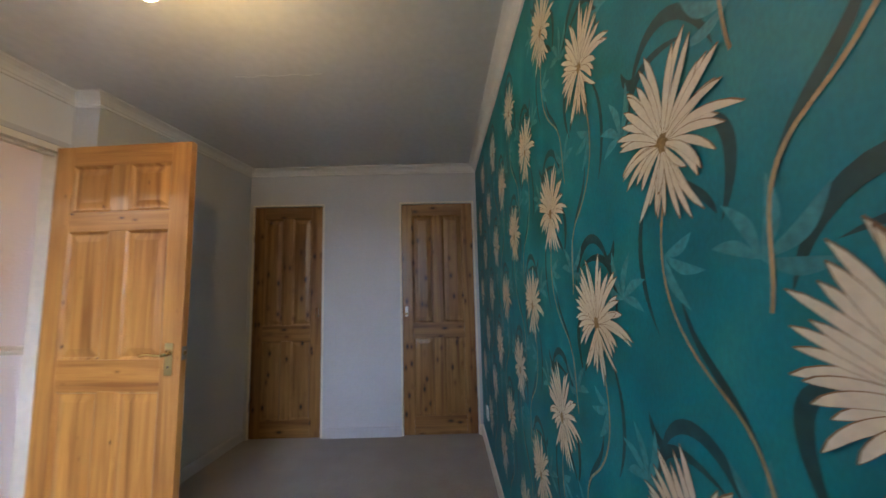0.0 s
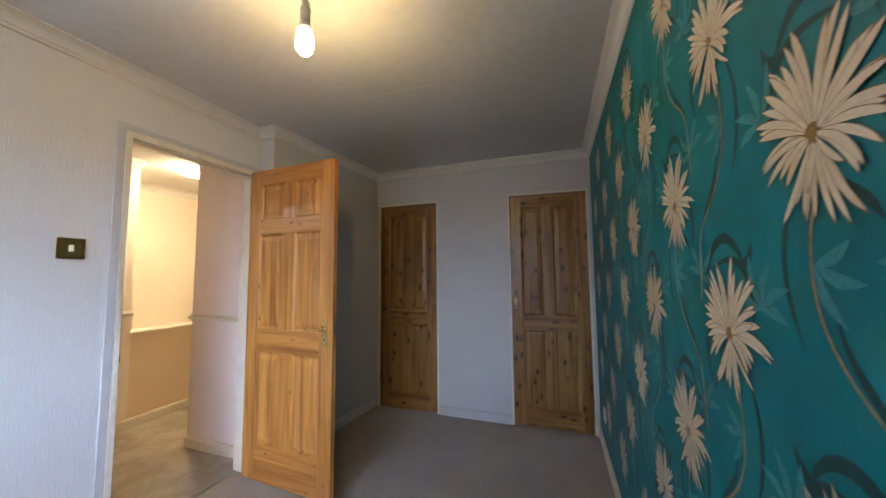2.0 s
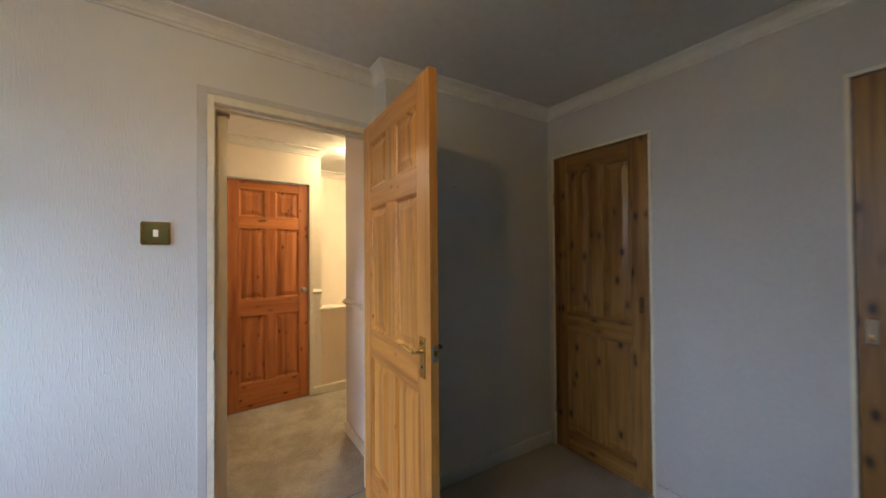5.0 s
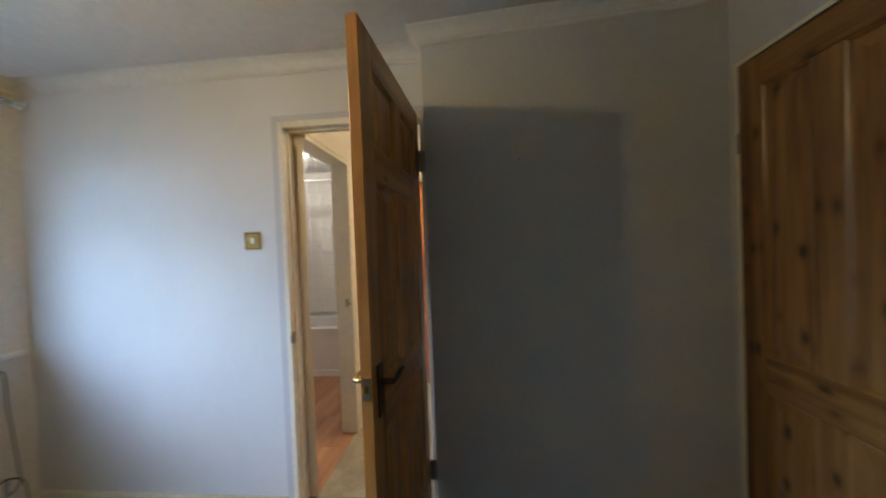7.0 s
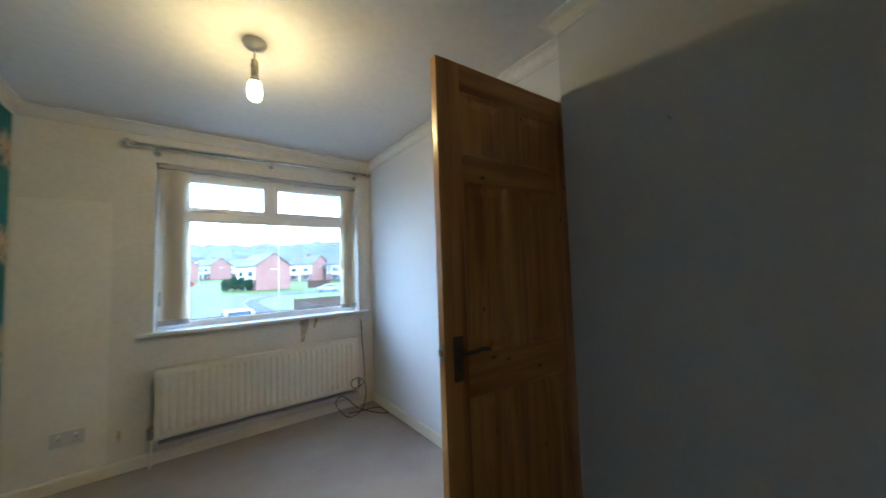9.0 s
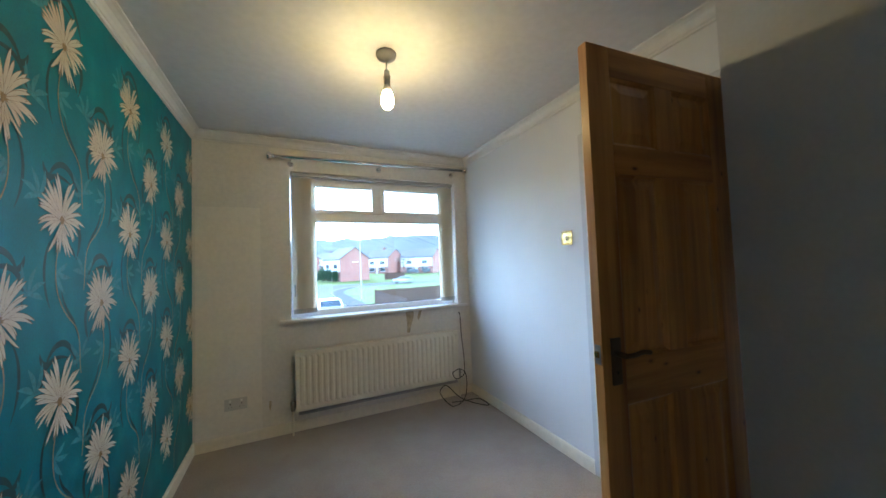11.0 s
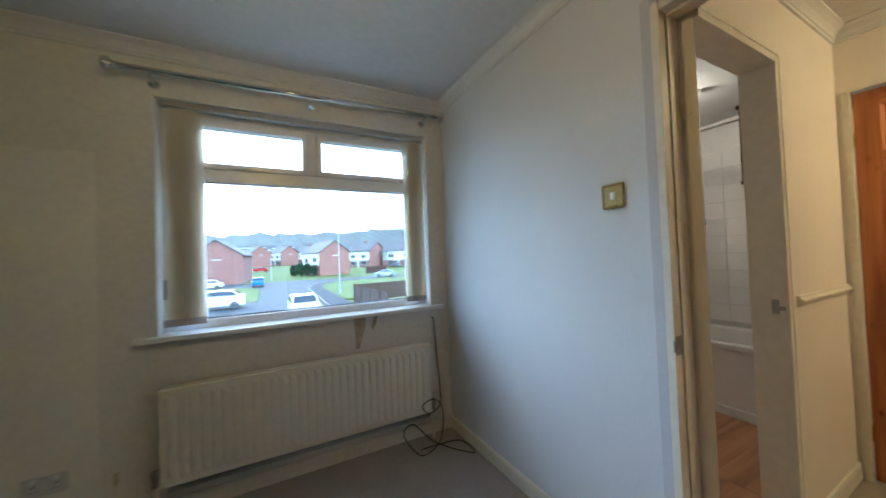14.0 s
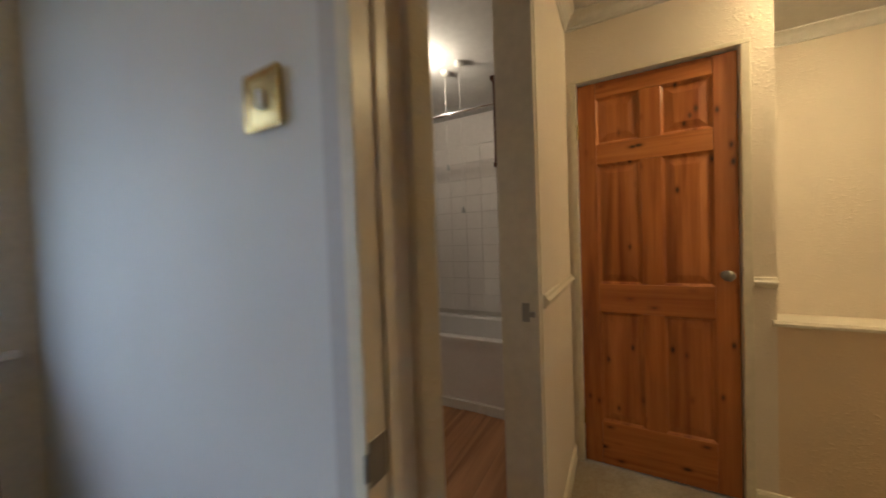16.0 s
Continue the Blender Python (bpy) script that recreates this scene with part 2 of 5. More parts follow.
def add_box(bm, a, b, bev=0.0, m=None):
    """A box from corner a to corner b with worn edges."""
    lo, hi = [min(p, q) for p, q in zip(a, b)], [max(p, q) for p, q in zip(a, b)]
    geo = bmesh.ops.create_cube(bm, size=1.0)
    vs = geo["verts"]
    for v in vs:
        v.co = Vector([l + (c + 0.5) * (h - l) for l, h, c in zip(lo, hi, v.co)])
    if bev > 0:
        es = list({e for v in vs for e in v.link_edges})
        res = bmesh.ops.bevel(bm, geom=es, offset=bev, segments=2, affect="EDGES", profile=0.6)
        vs = list({v for f in res["faces"] for v in f.verts})
    if m is not None:
        bmesh.ops.transform(bm, matrix=m, verts=vs)
    return bm


def box(a, b, bev=0.0, m=None):
    return add_box(bmesh.new(), a, b, bev, m)


def add_rod(bm, a, b, r, seg=12, r2=None):
    a, b = Vector(a), Vector(b)
    d = b - a
    m = Matrix.Translation((a + b) / 2) @ d.to_track_quat("Z", "Y").to_matrix().to_4x4()
    bmesh.ops.create_cone(bm, cap_ends=True, segments=seg, radius1=r, radius2=r if r2 is None else r2, depth=d.length, matrix=m)
    return bm


def rod(a, b, r, seg=12, r2=None):
    return add_rod(bmesh.new(), a, b, r, seg, r2)


def add_turned(bm, profile, m=None, seg=20):
    """A turned shape: (radius, height) pairs round the z axis."""
    rings = []
    for r, z in profile:
        rings.append([bm.verts.new((r * math.cos(2 * math.pi * k / seg), r * math.sin(2 * math.pi * k / seg), z)) for k in range(seg)])
    for q, s in zip(rings, rings[1:]):
        for k in range(seg):
            bm.faces.new((q[k], q[(k + 1) % seg], s[(k + 1) % seg], s[k]))
    bm.faces.new(rings[0][::-1])
    bm.faces.new(rings[-1])
    if m is not None:
        bmesh.ops.transform(bm, matrix=m, verts=[v for r in rings for v in r])
    return bm


def turned(profile, m=None, seg=20):
    return add_turned(bmesh.new(), profile, m, seg)


def tube(points, r, seg=8):
    """A round wire through points, smoothed."""
    pts = [Vector(p) for p in points]
    smooth = []
    for k in range(len(pts) - 1):
        p0, p1, p2, p3 = pts[max(k - 1, 0)], pts[k], pts[k + 1], pts[min(k + 2, len(pts) - 1)]
        for s in range(6):
            t = s / 6
            smooth.append(0.5 * ((2 * p1) + (p2 - p0) * t + (2 * p0 - 5 * p1 + 4 * p2 - p3) * t * t + (3 * p1 - p0 - 3 * p2 + p3) * t ** 3))
    smooth.append(pts[-1])
    bm = bmesh.new()
    rings = []
    for k, p in enumerate(smooth):
        d = (smooth[min(k + 1, len(smooth) - 1)] - smooth[max(k - 1, 0)]).normalized()
        side = d.cross(Vector((0.13, 0.27, 0.95))).normalized()
        up = side.cross(d)
        rings.append([bm.verts.new(p + r * (math.cos(2 * math.pi * q / seg) * side + math.sin(2 * math.pi * q / seg) * up)) for q in range(seg)])
    for a, b in zip(rings, rings[1:]):
        for q in range(seg):
            bm.faces.new((a[q], a[(q + 1) % seg], b[(q + 1) % seg], b[q]))
    bm.faces.new(rings[0])
    bm.faces.new(rings[-1])
    return bm


def extrude(profile, a, b, side, m=None):
    """A moulding from a to b: profile points are (out along side, up)."""
    a, b, side = Vector(a), Vector(b), Vector(side)
    bm = bmesh.new()
    r = [[bm.verts.new(p + side * o + Vector((0, 0, u))) for o, u in profile] for p in (a, b)]
    n = len(profile)
    for k in range(n):
        bm.faces.new((r[0][k], r[0][(k + 1) % n], r[1][(k + 1) % n], r[1][k]))
    bm.faces.new(r[0])
    bm.faces.new(r[1][::-1])
    return bm


def wall_cells(u0, u1, z0, z1, holes):
    """The rectangles that are left of a wall when holes (u0, u1, z0, z1) are cut out."""
    us = sorted({u0, u1, *[h[0] for h in holes], *[h[1] for h in holes]})
    cells = []
    for a, b in zip(us, us[1:]):
        cuts = sorted((h[2], h[3]) for h in holes if h[0] <= a and h[1] >= b)
        z = z0
        for lo, hi in cuts:
            if lo > z:
                cells.append((a, b, z, lo))
            z = hi
        if z < z1:
            cells.append((a, b, z, z1))
    return cells


def wall_x(name, x0, x1, y0, y1, z0, z1, holes, mat, label):
    bm = bmesh.new()
    for a, b, c, d in wall_cells(y0, y1, z0, z1, holes):
        add_box(bm, (x0, a, c), (x1, b, d))
    return setting(name, bm, mat, label, "wall")


def wall_y(name, y0, y1, x0, x1, z0, z1, holes, mat, label):
    bm = bmesh.new()
    for a, b, c, d in wall_cells(x0, x1, z0, z1, holes):
        add_box(bm, (a, y0, c), (b, y1, d))
    return setting(name, bm, mat, label, "wall")


# ---- the bedroom's shell ----
DY0, DY1, DTOP = 1.502, 2.262, 2.03           # bedroom doorway
WX0, WX1, WZ0, WZ1 = 0.13, 1.635, 0.86, 2.09   # window opening
HS, HN, HW = 1.575, 2.352, -1.54               # hall: south face, north face, west face
BS = HS - 0.1                                  # bathroom's north face
BW = -2.47                                     # bathroom's tiled west face
BX0, BX1 = -0.745, -0.101                      # bathroom doorway
STEP = [(0.136, 2.272), (0.25, L)]             # face of the boxed-out part of the west wall

setting("floor", box((0.0, 0.0, -0.2), (W, L, 0.0)), M_CARPET, "worn grey-brown fitted carpet of the bedroom", "carpet")
setting("floor_hall", box((-3.2, HS - 0.1, -0.2), (-0.0, 4.6, -0.003)), M_HCARPET, "dirty beige fitted carpet of the landing", "carpet")
setting("ceiling", box((-0.1, -0.02, H), (W + 0.02, L + 0.02, H + 0.2)), M_CEIL, "white painted bedroom ceiling", "ceiling")
setting("ceiling_hall", box((-3.2, HS - 0.05, H), (-0.1, 4.6, H + 0.2)), M_CEIL, "white painted landing ceiling", "ceiling")

wall_west = wall_x("wall_west", -0.1, 0.0, -0.28, L + 0.1, -0.2, H + 0.2, [(DY0, DY1, -0.2, DTOP)], M_WALL, "white relief-papered wall with a doorway")
wall_east = wall_x("wall_east", W, W + 0.12, -0.28, L + 0.7, -0.2, H + 0.2, [], M_TEAL, "teal wallpapered wall with cream flowers")
CLOSETS = [(0.298, 0.906), (1.612, 2.247)]
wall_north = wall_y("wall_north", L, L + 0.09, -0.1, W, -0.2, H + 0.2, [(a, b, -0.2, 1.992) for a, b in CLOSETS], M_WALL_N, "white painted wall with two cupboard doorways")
wall_south = wall_y("wall_south", -0.28, 0.0, 0.0, W, -0.2, H + 0.2, [(WX0, WX1, WZ0, WZ1)], M_WALL_S, "cream painted wall with the window")
wall_y("wall_closet_back", L + 0.6, L + 0.7, -0.1, W, -0.2, H + 0.2, [], M_WALL_N, "plain white back wall of the cupboards")

setting("floor_cupboards", box((-0.1, L + 0.0, -0.2), (W, L + 0.7, -0.001)), M_CARPET, "carpet inside the cupboards", "carpet")
setting("ceiling_cupboards", box((-0.1, L + 0.09, H), (W, L + 0.6, H + 0.2)), M_CEIL, "plain cupboard ceiling", "ceiling")
setting("wall_cupboard_side", box((-0.1, L + 0.1, -0.2), (0.0, L + 0.6, H + 0.2)), M_WALL_N, "plain side wall of the cupboard", "wall")

bm = bmesh.new()
p = [bm.verts.new((x, y, z)) for z in (-0.05, H + 0.05) for x, y in (STEP[0], STEP[1], (0.0, L), (0.0, STEP[0][1]))]
for f in ((0, 1, 2, 3), (4, 5, 6, 7), (0, 1, 5, 4), (1, 2, 6, 5), (2, 3, 7, 6), (3, 0, 4, 7)):
    bm.faces.new([p[k] for k in f])
# the boxing takes the darkened white for the shade behind the open door
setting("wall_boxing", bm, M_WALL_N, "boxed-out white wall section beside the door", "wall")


def mitred(profile, path, name, mat, label, category):
    """A moulding that runs along a path of (x, y), room on its left, with mitred corners."""
    bm = bmesh.new()
    rows = []
    pts = [Vector(q) for q in path]
    for k, q in enumerate(pts):
        d0 = (q - pts[k - 1]).normalized() if k else None
        d1 = (pts[k + 1] - q).normalized() if k + 1 < len(pts) else None
        n0 = Vector((-d0.y, d0.x)) if d0 else None
        n1 = Vector((-d1.y, d1.x)) if d1 else None
        if n0 and n1:
            s = (n0 + n1) / (1 + n0.dot(n1))
        else:
            s = n0 or n1
        rows.append([bm.verts.new((q.x + s.x * o, q.y + s.y * o, u)) for o, u in profile])
    n = len(profile)
    for a, b in zip(rows, rows[1:]):
        for k in range(n):
            bm.faces.new((a[k], a[(k + 1) % n], b[(k + 1) % n], b[k]))
    bm.faces.new(rows[0])
    bm.faces.new(rows[-1][::-1])
    return setting(name, bm, mat, label, category)


COVE = [(0.0, H), (0.058, H), (0.058, H - 0.008), (0.046, H - 0.012), (0.03, H - 0.021), (0.019, H - 0.036), (0.014, H - 0.05), (0.009, H - 0.053), (0.009, H - 0.066), (0.0, H - 0.069)]
SKIRT = [(0.0, 0.0), (0.014, 0.0), (0.014, 0.066), (0.009, 0.078), (0.0, 0.08)]
DADO = [(0.0, 0.0), (0.008, 0.002), (0.013, 0.012), (0.02, 0.018), (0.022, 0.028), (0.012, 0.036), (0.008, 0.046), (0.0, 0.048)]
mitred(COVE, [(0, STEP[0][1]), (0, 0), (W, 0), (W, L), STEP[1], STEP[0], (0.0, STEP[0][1])], "trim_cornice", M_COVE, "painted plaster coving round the bedroom ceiling", "cornice")
for nm, path in (("baseboard_west", [(0, DY0 - 0.035), (0, 0), (W, 0), (W, L), (CLOSETS[1][1] + 0.012, L)]),
                 ("baseboard_north", [(CLOSETS[1][0] - 0.02, L), (CLOSETS[0][1] + 0.02, L)]),
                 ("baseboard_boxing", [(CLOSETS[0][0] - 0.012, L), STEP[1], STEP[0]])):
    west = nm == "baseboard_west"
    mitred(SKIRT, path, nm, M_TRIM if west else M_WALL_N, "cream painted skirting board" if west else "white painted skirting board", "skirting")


# ---- doors ----
def lever_set(parent, x, y, z, side, mat, reach):
    """A lever handle on its back plate. side: the y direction in which it stands out."""
    plate = part("handle_plate", box((x - 0.021, y, z - 0.075), (x + 0.021, y + side * 0.006, z + 0.075), 0.003), mat, parent, "worn brass back plate")
    bm = rod((x, y, z + 0.025), (x, y + side * 0.04, z + 0.025), 0.009)
    pts = [(x, y + side * 0.042, z + 0.025), (x + reach * 0.03, y + side * 0.046, z + 0.026), (x + reach * 0.07, y + side * 0.044, z + 0.03), (x + reach * 0.105, y + side * 0.042, z + 0.024)]
    lever = tube(pts, 0.0075, 10)
    me = bpy.data.meshes.new("lever")
    lever.to_mesh(me)
    lever.free()
    bm.from_mesh(me)
    bpy.data.meshes.remove(me)
    part("lever", bm, mat, plate, "brass lever handle", True)
    part("keyhole", rod((x, y + side * 0.0062, z - 0.035), (x, y + side * 0.0075, z - 0.035), 0.005), M_BLACK, plate)
    return plate


def panel_door(ob, w, h, rows, mat, mat_h, thick=0.035, stile=0.1, mid=0.095, one_side=False):
    """A framed door: stiles, muntins, rails and raised panels. It stands in x from 0 to w, y from 0 to thick. rows: (z0, z1) of the panels."""
    t = thick
    part("stile", box((0, 0, 0), (stile, t, h), 0.003), mat, ob)
    part("stile", box((w - stile, 0, 0), (w, t, h), 0.003), mat, ob)
    edges = [0.0] + [v for r in rows for v in r] + [h]
    for lo, hi in zip(edges[0::2], edges[1::2]):
        part("rail", box((stile + 0.0004, 0.0004, lo), (w - stile - 0.0004, t - 0.0004, hi), 0.002), mat_h, ob)
    cx = w / 2
    for lo, hi in rows:
        part("muntin", box((cx - mid / 2, 0.0006, lo + 0.0004), (cx + mid / 2, t - 0.0006, hi - 0.0004), 0.002), mat, ob)
        for a, b in ((stile, cx - mid / 2), (cx + mid / 2, w - stile)):
            bm = bmesh.new()
            for s, y0 in ((1, 0.0), (-1, t)):
                lev = [(0.0, 0.002), (0.008, 0.007), (0.012, 0.0125), (0.02, 0.0125), (0.05, 0.005)]
                rings = []
                for o, dep in lev:
                    y = y0 + s * dep
                    rings.append([bm.verts.new(c) for c in ((a + o, y, lo + o), (b - o, y, lo + o), (b - o, y, hi - o), (a + o, y, hi - o))])
                for q, r in zip(rings, rings[1:]):
                    for k in range(4):
                        bm.faces.new((q[k], q[(k + 1) % 4], r[(k + 1) % 4], r[k]))
                bm.faces.new(rings[-1])
            part("panel", bm, mat, ob)
    return ob


SIX = [(0.225, 0.80), (0.945, 1.56), (1.66, 1.895)]
FOUR = [(0.15, 0.80), (0.93, 1.875)]

# the bedroom door, hinged on the doorway's north side and standing open
hx, hy, fx, fy = 0.024, 2.192, 0.746, 2.145
turn = math.degrees(math.atan2(fy - hy, fx - hx))
door = thing("door_1", pose(hx, hy, 0.012, 0, 0, turn), "six-panel varnished pine door standing open into the bedroom", "door", kind="structure")
panel_door(door, 0.723, 1.998, SIX, M_PINE, M_PINE_H)
lever_set(door, 0.668, 0.0, 0.945, -1, M_BRASS, -1)
lever_set(door, 0.668, 0.035, 0.945, 1, M_BRONZE, -1)
part("latch_plate", box((0.7232, 0.006, 0.938), (0.7248, 0.029, 1.0), 0.0004), M_STEEL, door, "steel latch plate on the door edge")
part("latch", box((0.7245, 0.011, 0.96), (0.733, 0.024, 0.98), 0.002), M_BRASS, door)
for hz in (0.19, 1.72):
    bm = rod((-0.006, 0.042, hz), (-0.006, 0.042, hz + 0.1), 0.007)
    add_box(bm, (-0.004, 0.0365, hz), (0.0, 0.003, hz + 0.1))
    add_box(bm, (-0.008, 0.042, hz), (-0.005, 0.066, hz + 0.1))
    part("hinge", bm, M_STEEL, door, "dark steel butt hinge")

# door frame of the bedroom
bm = box((-0.101, DY0 - 0.001, 0), (0.012, DY0 + 0.024, DTOP - 0.002), 0.002)
add_box(bm, (-0.101, DY1 - 0.028, 0), (0.004, DY1 + 0.001, DTOP - 0.002), 0.002)
add_box(bm, (-0.101, DY0 + 0.024, DTOP - 0.032), (0.008, DY1 - 0.028, DTOP + 0.001), 0.002)
add_box(bm, (-0.06, DY0 + 0.0242, 0), (-0.03, DY0 + 0.03, DTOP - 0.034), 0.001)
add_box(bm, (-0.06, DY0 + 0.03, DTOP - 0.044), (-0.03, DY1 - 0.029, DTOP - 0.0325), 0.001)
setting("door_frame_1", bm, M_TRIM, "cream painted bedroom door lining", "door frame")
setting("trim_architrave", add_box(box((0.0, DY0 - 0.036, 0.0), (0.009, DY0 - 0.0015, DTOP + 0.03), 0.003), (0.0, DY0 - 0.0015, DTOP + 0.0015), (0.009, DY1, DTOP + 0.03), 0.003), M_WALL_N, "slim white painted door architrave", "architrave")
strike = thing("strike_plate", pose(-0.012, DY0 + 0.0242, 0.915), "worn brass strike plate on the door lining", "strike plate")
part("plate", box((-0.014, 0, -0.03), (0.02, 0.0015, 0.03), 0.0005), M_STEEL, strike)
part("lip", box((0.02, -0.004, -0.02), (0.026, 0.0015, 0.016), 0.0008), M_STEEL, strike)

setting("trim_threshold", box((-0.1, DY0 + 0.0245, -0.002), (-0.07, DY1 - 0.0285, 0.005), 0.002), M_STEEL, "dull metal carpet strip in the doorway", "threshold")

# cupboard doors
for k, (a, b) in enumerate(CLOSETS):
    ob = thing("door_%d" % (k + 2), pose(a + 0.003, L - 0.006, 0.008), ("dark knotty pine four-panel cupboard door in the corner, closed" if k == 0 else "knotty pine four-panel cupboard door beside the teal wall, closed"), "door", kind="structure")
    w = b - a - 0.006
    panel_door(ob, w, 1.978, FOUR, M_KNOT, M_KNOT_H, stile=0.092, mid=0.085)
    hx_ = w - 0.035 if k == 0 else 0.035
    pl = part("handle_plate", box((hx_ - 0.014, -0.004, 0.985), (hx_ + 0.014, -0.0002, 1.075), 0.0015), M_CHROME, ob, "small brass pull plate")
    part("pull", box((hx_ - 0.008, -0.022, 1.0), (hx_ + 0.008, -0.0042, 1.018), 0.004), M_BRASS, pl)
    hxs = -0.002 if k == 0 else w + 0.002
    for hz in (0.22, 1.66):
        part("hinge", rod((hxs, -0.004, hz), (hxs, -0.004, hz + 0.075), 0.004), M_STEEL, ob)
    bm = bmesh.new()
    add_box(bm, (a - 0.016, L - 0.008, 0), (a - 0.001, L + 0.05, 1.992), 0.002)
    add_box(bm, (b + 0.001, L - 0.008, 0), (b + 0.016, L + 0.05, 1.992), 0.002)
    add_box(bm, (a - 0.016, L - 0.008, 1.9925), (b + 0.016, L + 0.05, 2.008), 0.002)
    setting("door_frame_%d" % (k + 2), bm, M_TRIM, "narrow cream painted cupboard door frame", "door frame")

# ---- window ----
win = thing("window_1", pose(0, 0, 0), "white plastic window with two top-hung fanlights over one wide pane", "window", kind="structure")
GY = -0.135
X0, X1, Z0, Z1 = WX0 + 0.002, WX1 - 0.002, WZ0 + 0.024, WZ1 - 0.002
bm = bmesh.new()
fr = 0.055
add_box(bm, (X0, GY - 0.04, Z0), (X0 + fr, GY + 0.03, Z1), 0.004)
add_box(bm, (X1 - fr, GY - 0.04, Z0), (X1, GY + 0.03, Z1), 0.004)
add_box(bm, (X0 + fr, GY - 0.04, Z1 - fr), (X1 - fr, GY + 0.03, Z1), 0.004)
add_box(bm, (X0 + fr, GY - 0.04, Z0), (X1 - fr, GY + 0.03, Z0 + 0.045), 0.004)
part("window_frame", bm, M_PVC, win)
part("transom", box((X0 + fr, GY - 0.04, 1.695), (X1 - fr, GY + 0.03, 1.765), 0.004), M_PVC, win)
CX = 0.882
part("mullion", box((CX - 0.026, GY - 0.04, 1.7655), (CX + 0.026, GY + 0.03, Z1 - fr - 0.0005), 0.004), M_PVC, win)
part("pane", box((X0 + fr, GY - 0.012, Z0 + 0.046), (X1 - fr, GY - 0.008, 1.6945)), M_GLASS, win).visible_shadow = False
bm = bmesh.new()
for a, b in (((X0 + fr, GY - 0.006, Z0 + 0.0455), (X1 - fr, GY + 0.0, Z0 + 0.052)), ((X0 + fr, GY - 0.006, 1.688), (X1 - fr, GY + 0.0, 1.6945))):
    add_box(bm, a, b)
part("gasket", bm, M_GASKET, win)
for a, b in ((X0 + fr + 0.001, CX - 0.027), (CX + 0.027, X1 - fr - 0.001)):
    sash = bmesh.new()
    z0, z1, s = 1.7665, Z1 - fr - 0.001, 0.032
    add_box(sash, (a, GY - 0.03, z0), (a + s, GY + 0.04, z1), 0.004)
    add_box(sash, (b - s, GY - 0.03, z0), (b, GY + 0.04, z1), 0.004)
    add_box(sash, (a + s, GY - 0.03, z0), (b - s, GY + 0.04, z0 + s), 0.004)
    add_box(sash, (a + s, GY - 0.03, z1 - s), (b - s, GY + 0.04, z1), 0.004)
    sh = part("fanlight", sash, M_PVC, win)
    part("pane", box((a + s, GY - 0.004, z0 + s), (b - s, GY, z1 - s)), M_GLASS, sh).visible_shadow = False
    mid = (a + b) / 2
    bm = box((mid - 0.03, GY + 0.0402, z0 + 0.004), (mid + 0.03, GY + 0.052, z0 + 0.024), 0.003)
    add_box(bm, (mid - 0.012, GY + 0.052, z0 + 0.004), (mid + 0.075, GY + 0.066, z0 + 0.018), 0.004)
    part("window_handle", bm, M_PVC, sh)
bm = box((0.045, -0.1, 0.86), (1.722, 0.045, 0.884), 0.005)
setting("window_sill", bm, M_WHITE, "white painted window board with a rounded nosing", "window sill")
bm = bmesh.new()
add_box(bm, (X0 - 0.05, -0.36, WZ0 - 0.02), (X1 + 0.05, -0.176, WZ0 + 0.022), 0.004)
setting("window_sill_outside", bm, M_PVC, "white plastic outer window cill", "window sill")

# vertical blind, drawn back to both sides
blind = thing("vertical_blind", pose(0, -0.045, 2.06), "cream cloth vertical blind drawn back to both sides", "blind")
part("headrail", box((WX0 + 0.012, -0.02, 0.0), (WX1 - 0.012, 0.022, 0.028), 0.003), M_GREY, blind, "grey metal headrail")


def vane(x, ang):
    v = part("vane", box((-0.0445, -0.0006, -1.142), (0.0445, 0.0006, -0.012)), M_VANE, blind)
    v.matrix_parent_inverse = Matrix.Identity(4)
    v.matrix_basis = pose(x, 0, 0, 0, 0, ang)
    wgt = part("weight", box((-0.042, -0.0022, -1.142), (0.042, 0.0022, -1.105), 0.0005), M_GREY, v, "grey bottom weight")
    hk = part("hanger", box((-0.006, -0.002, -0.014), (0.006, 0.002, 0.001)), M_SWITCH, v)


for k in range(7):
    vane(WX1 - 0.058 - k * 0.016, 13 + 2 * math.sin(k * 1.7))
for k in range(5):
    vane(WX0 + 0.058 + k * 0.016, -13 + 2 * math.sin(k * 2.1))
part("cord_weight", box((WX1 - 0.034, 0.012, -1.0), (WX1 - 0.022, 0.03, -0.9), 0.003), M_GREY, blind, "grey cord weight")
bm = rod((WX1 - 0.028, 0.02, -0.9), (WX1 - 0.028, 0.02, 0.0), 0.0012, 6)
part("cord", bm, M_CORD, blind)

# curtain pole
pole = thing("curtain_pole", pose(0, 0, 2.19), "chrome curtain pole on three brackets above the window", "curtain pole")
part("tube", rod((0.075, 0.075, 0.018), (1.745, 0.075, -0.012), 0.0145, 20), M_CHROME, pole, smooth=True)
for x, s, dz in ((1.745, 1, -0.012), (0.075, -1, 0.018)):
    prof = [(0.013, 0), (0.02, 0.004), (0.02, 0.012), (0.014, 0.016), (0.03, 0.026), (0.034, 0.038), (0.028, 0.05), (0.008, 0.057)]
    part("finial", turned(prof, Matrix.Translation((x, 0.075, dz)) @ pose(0, 0, 0, 0, 90 * s, 0)), M_CHROME, pole, smooth=True)
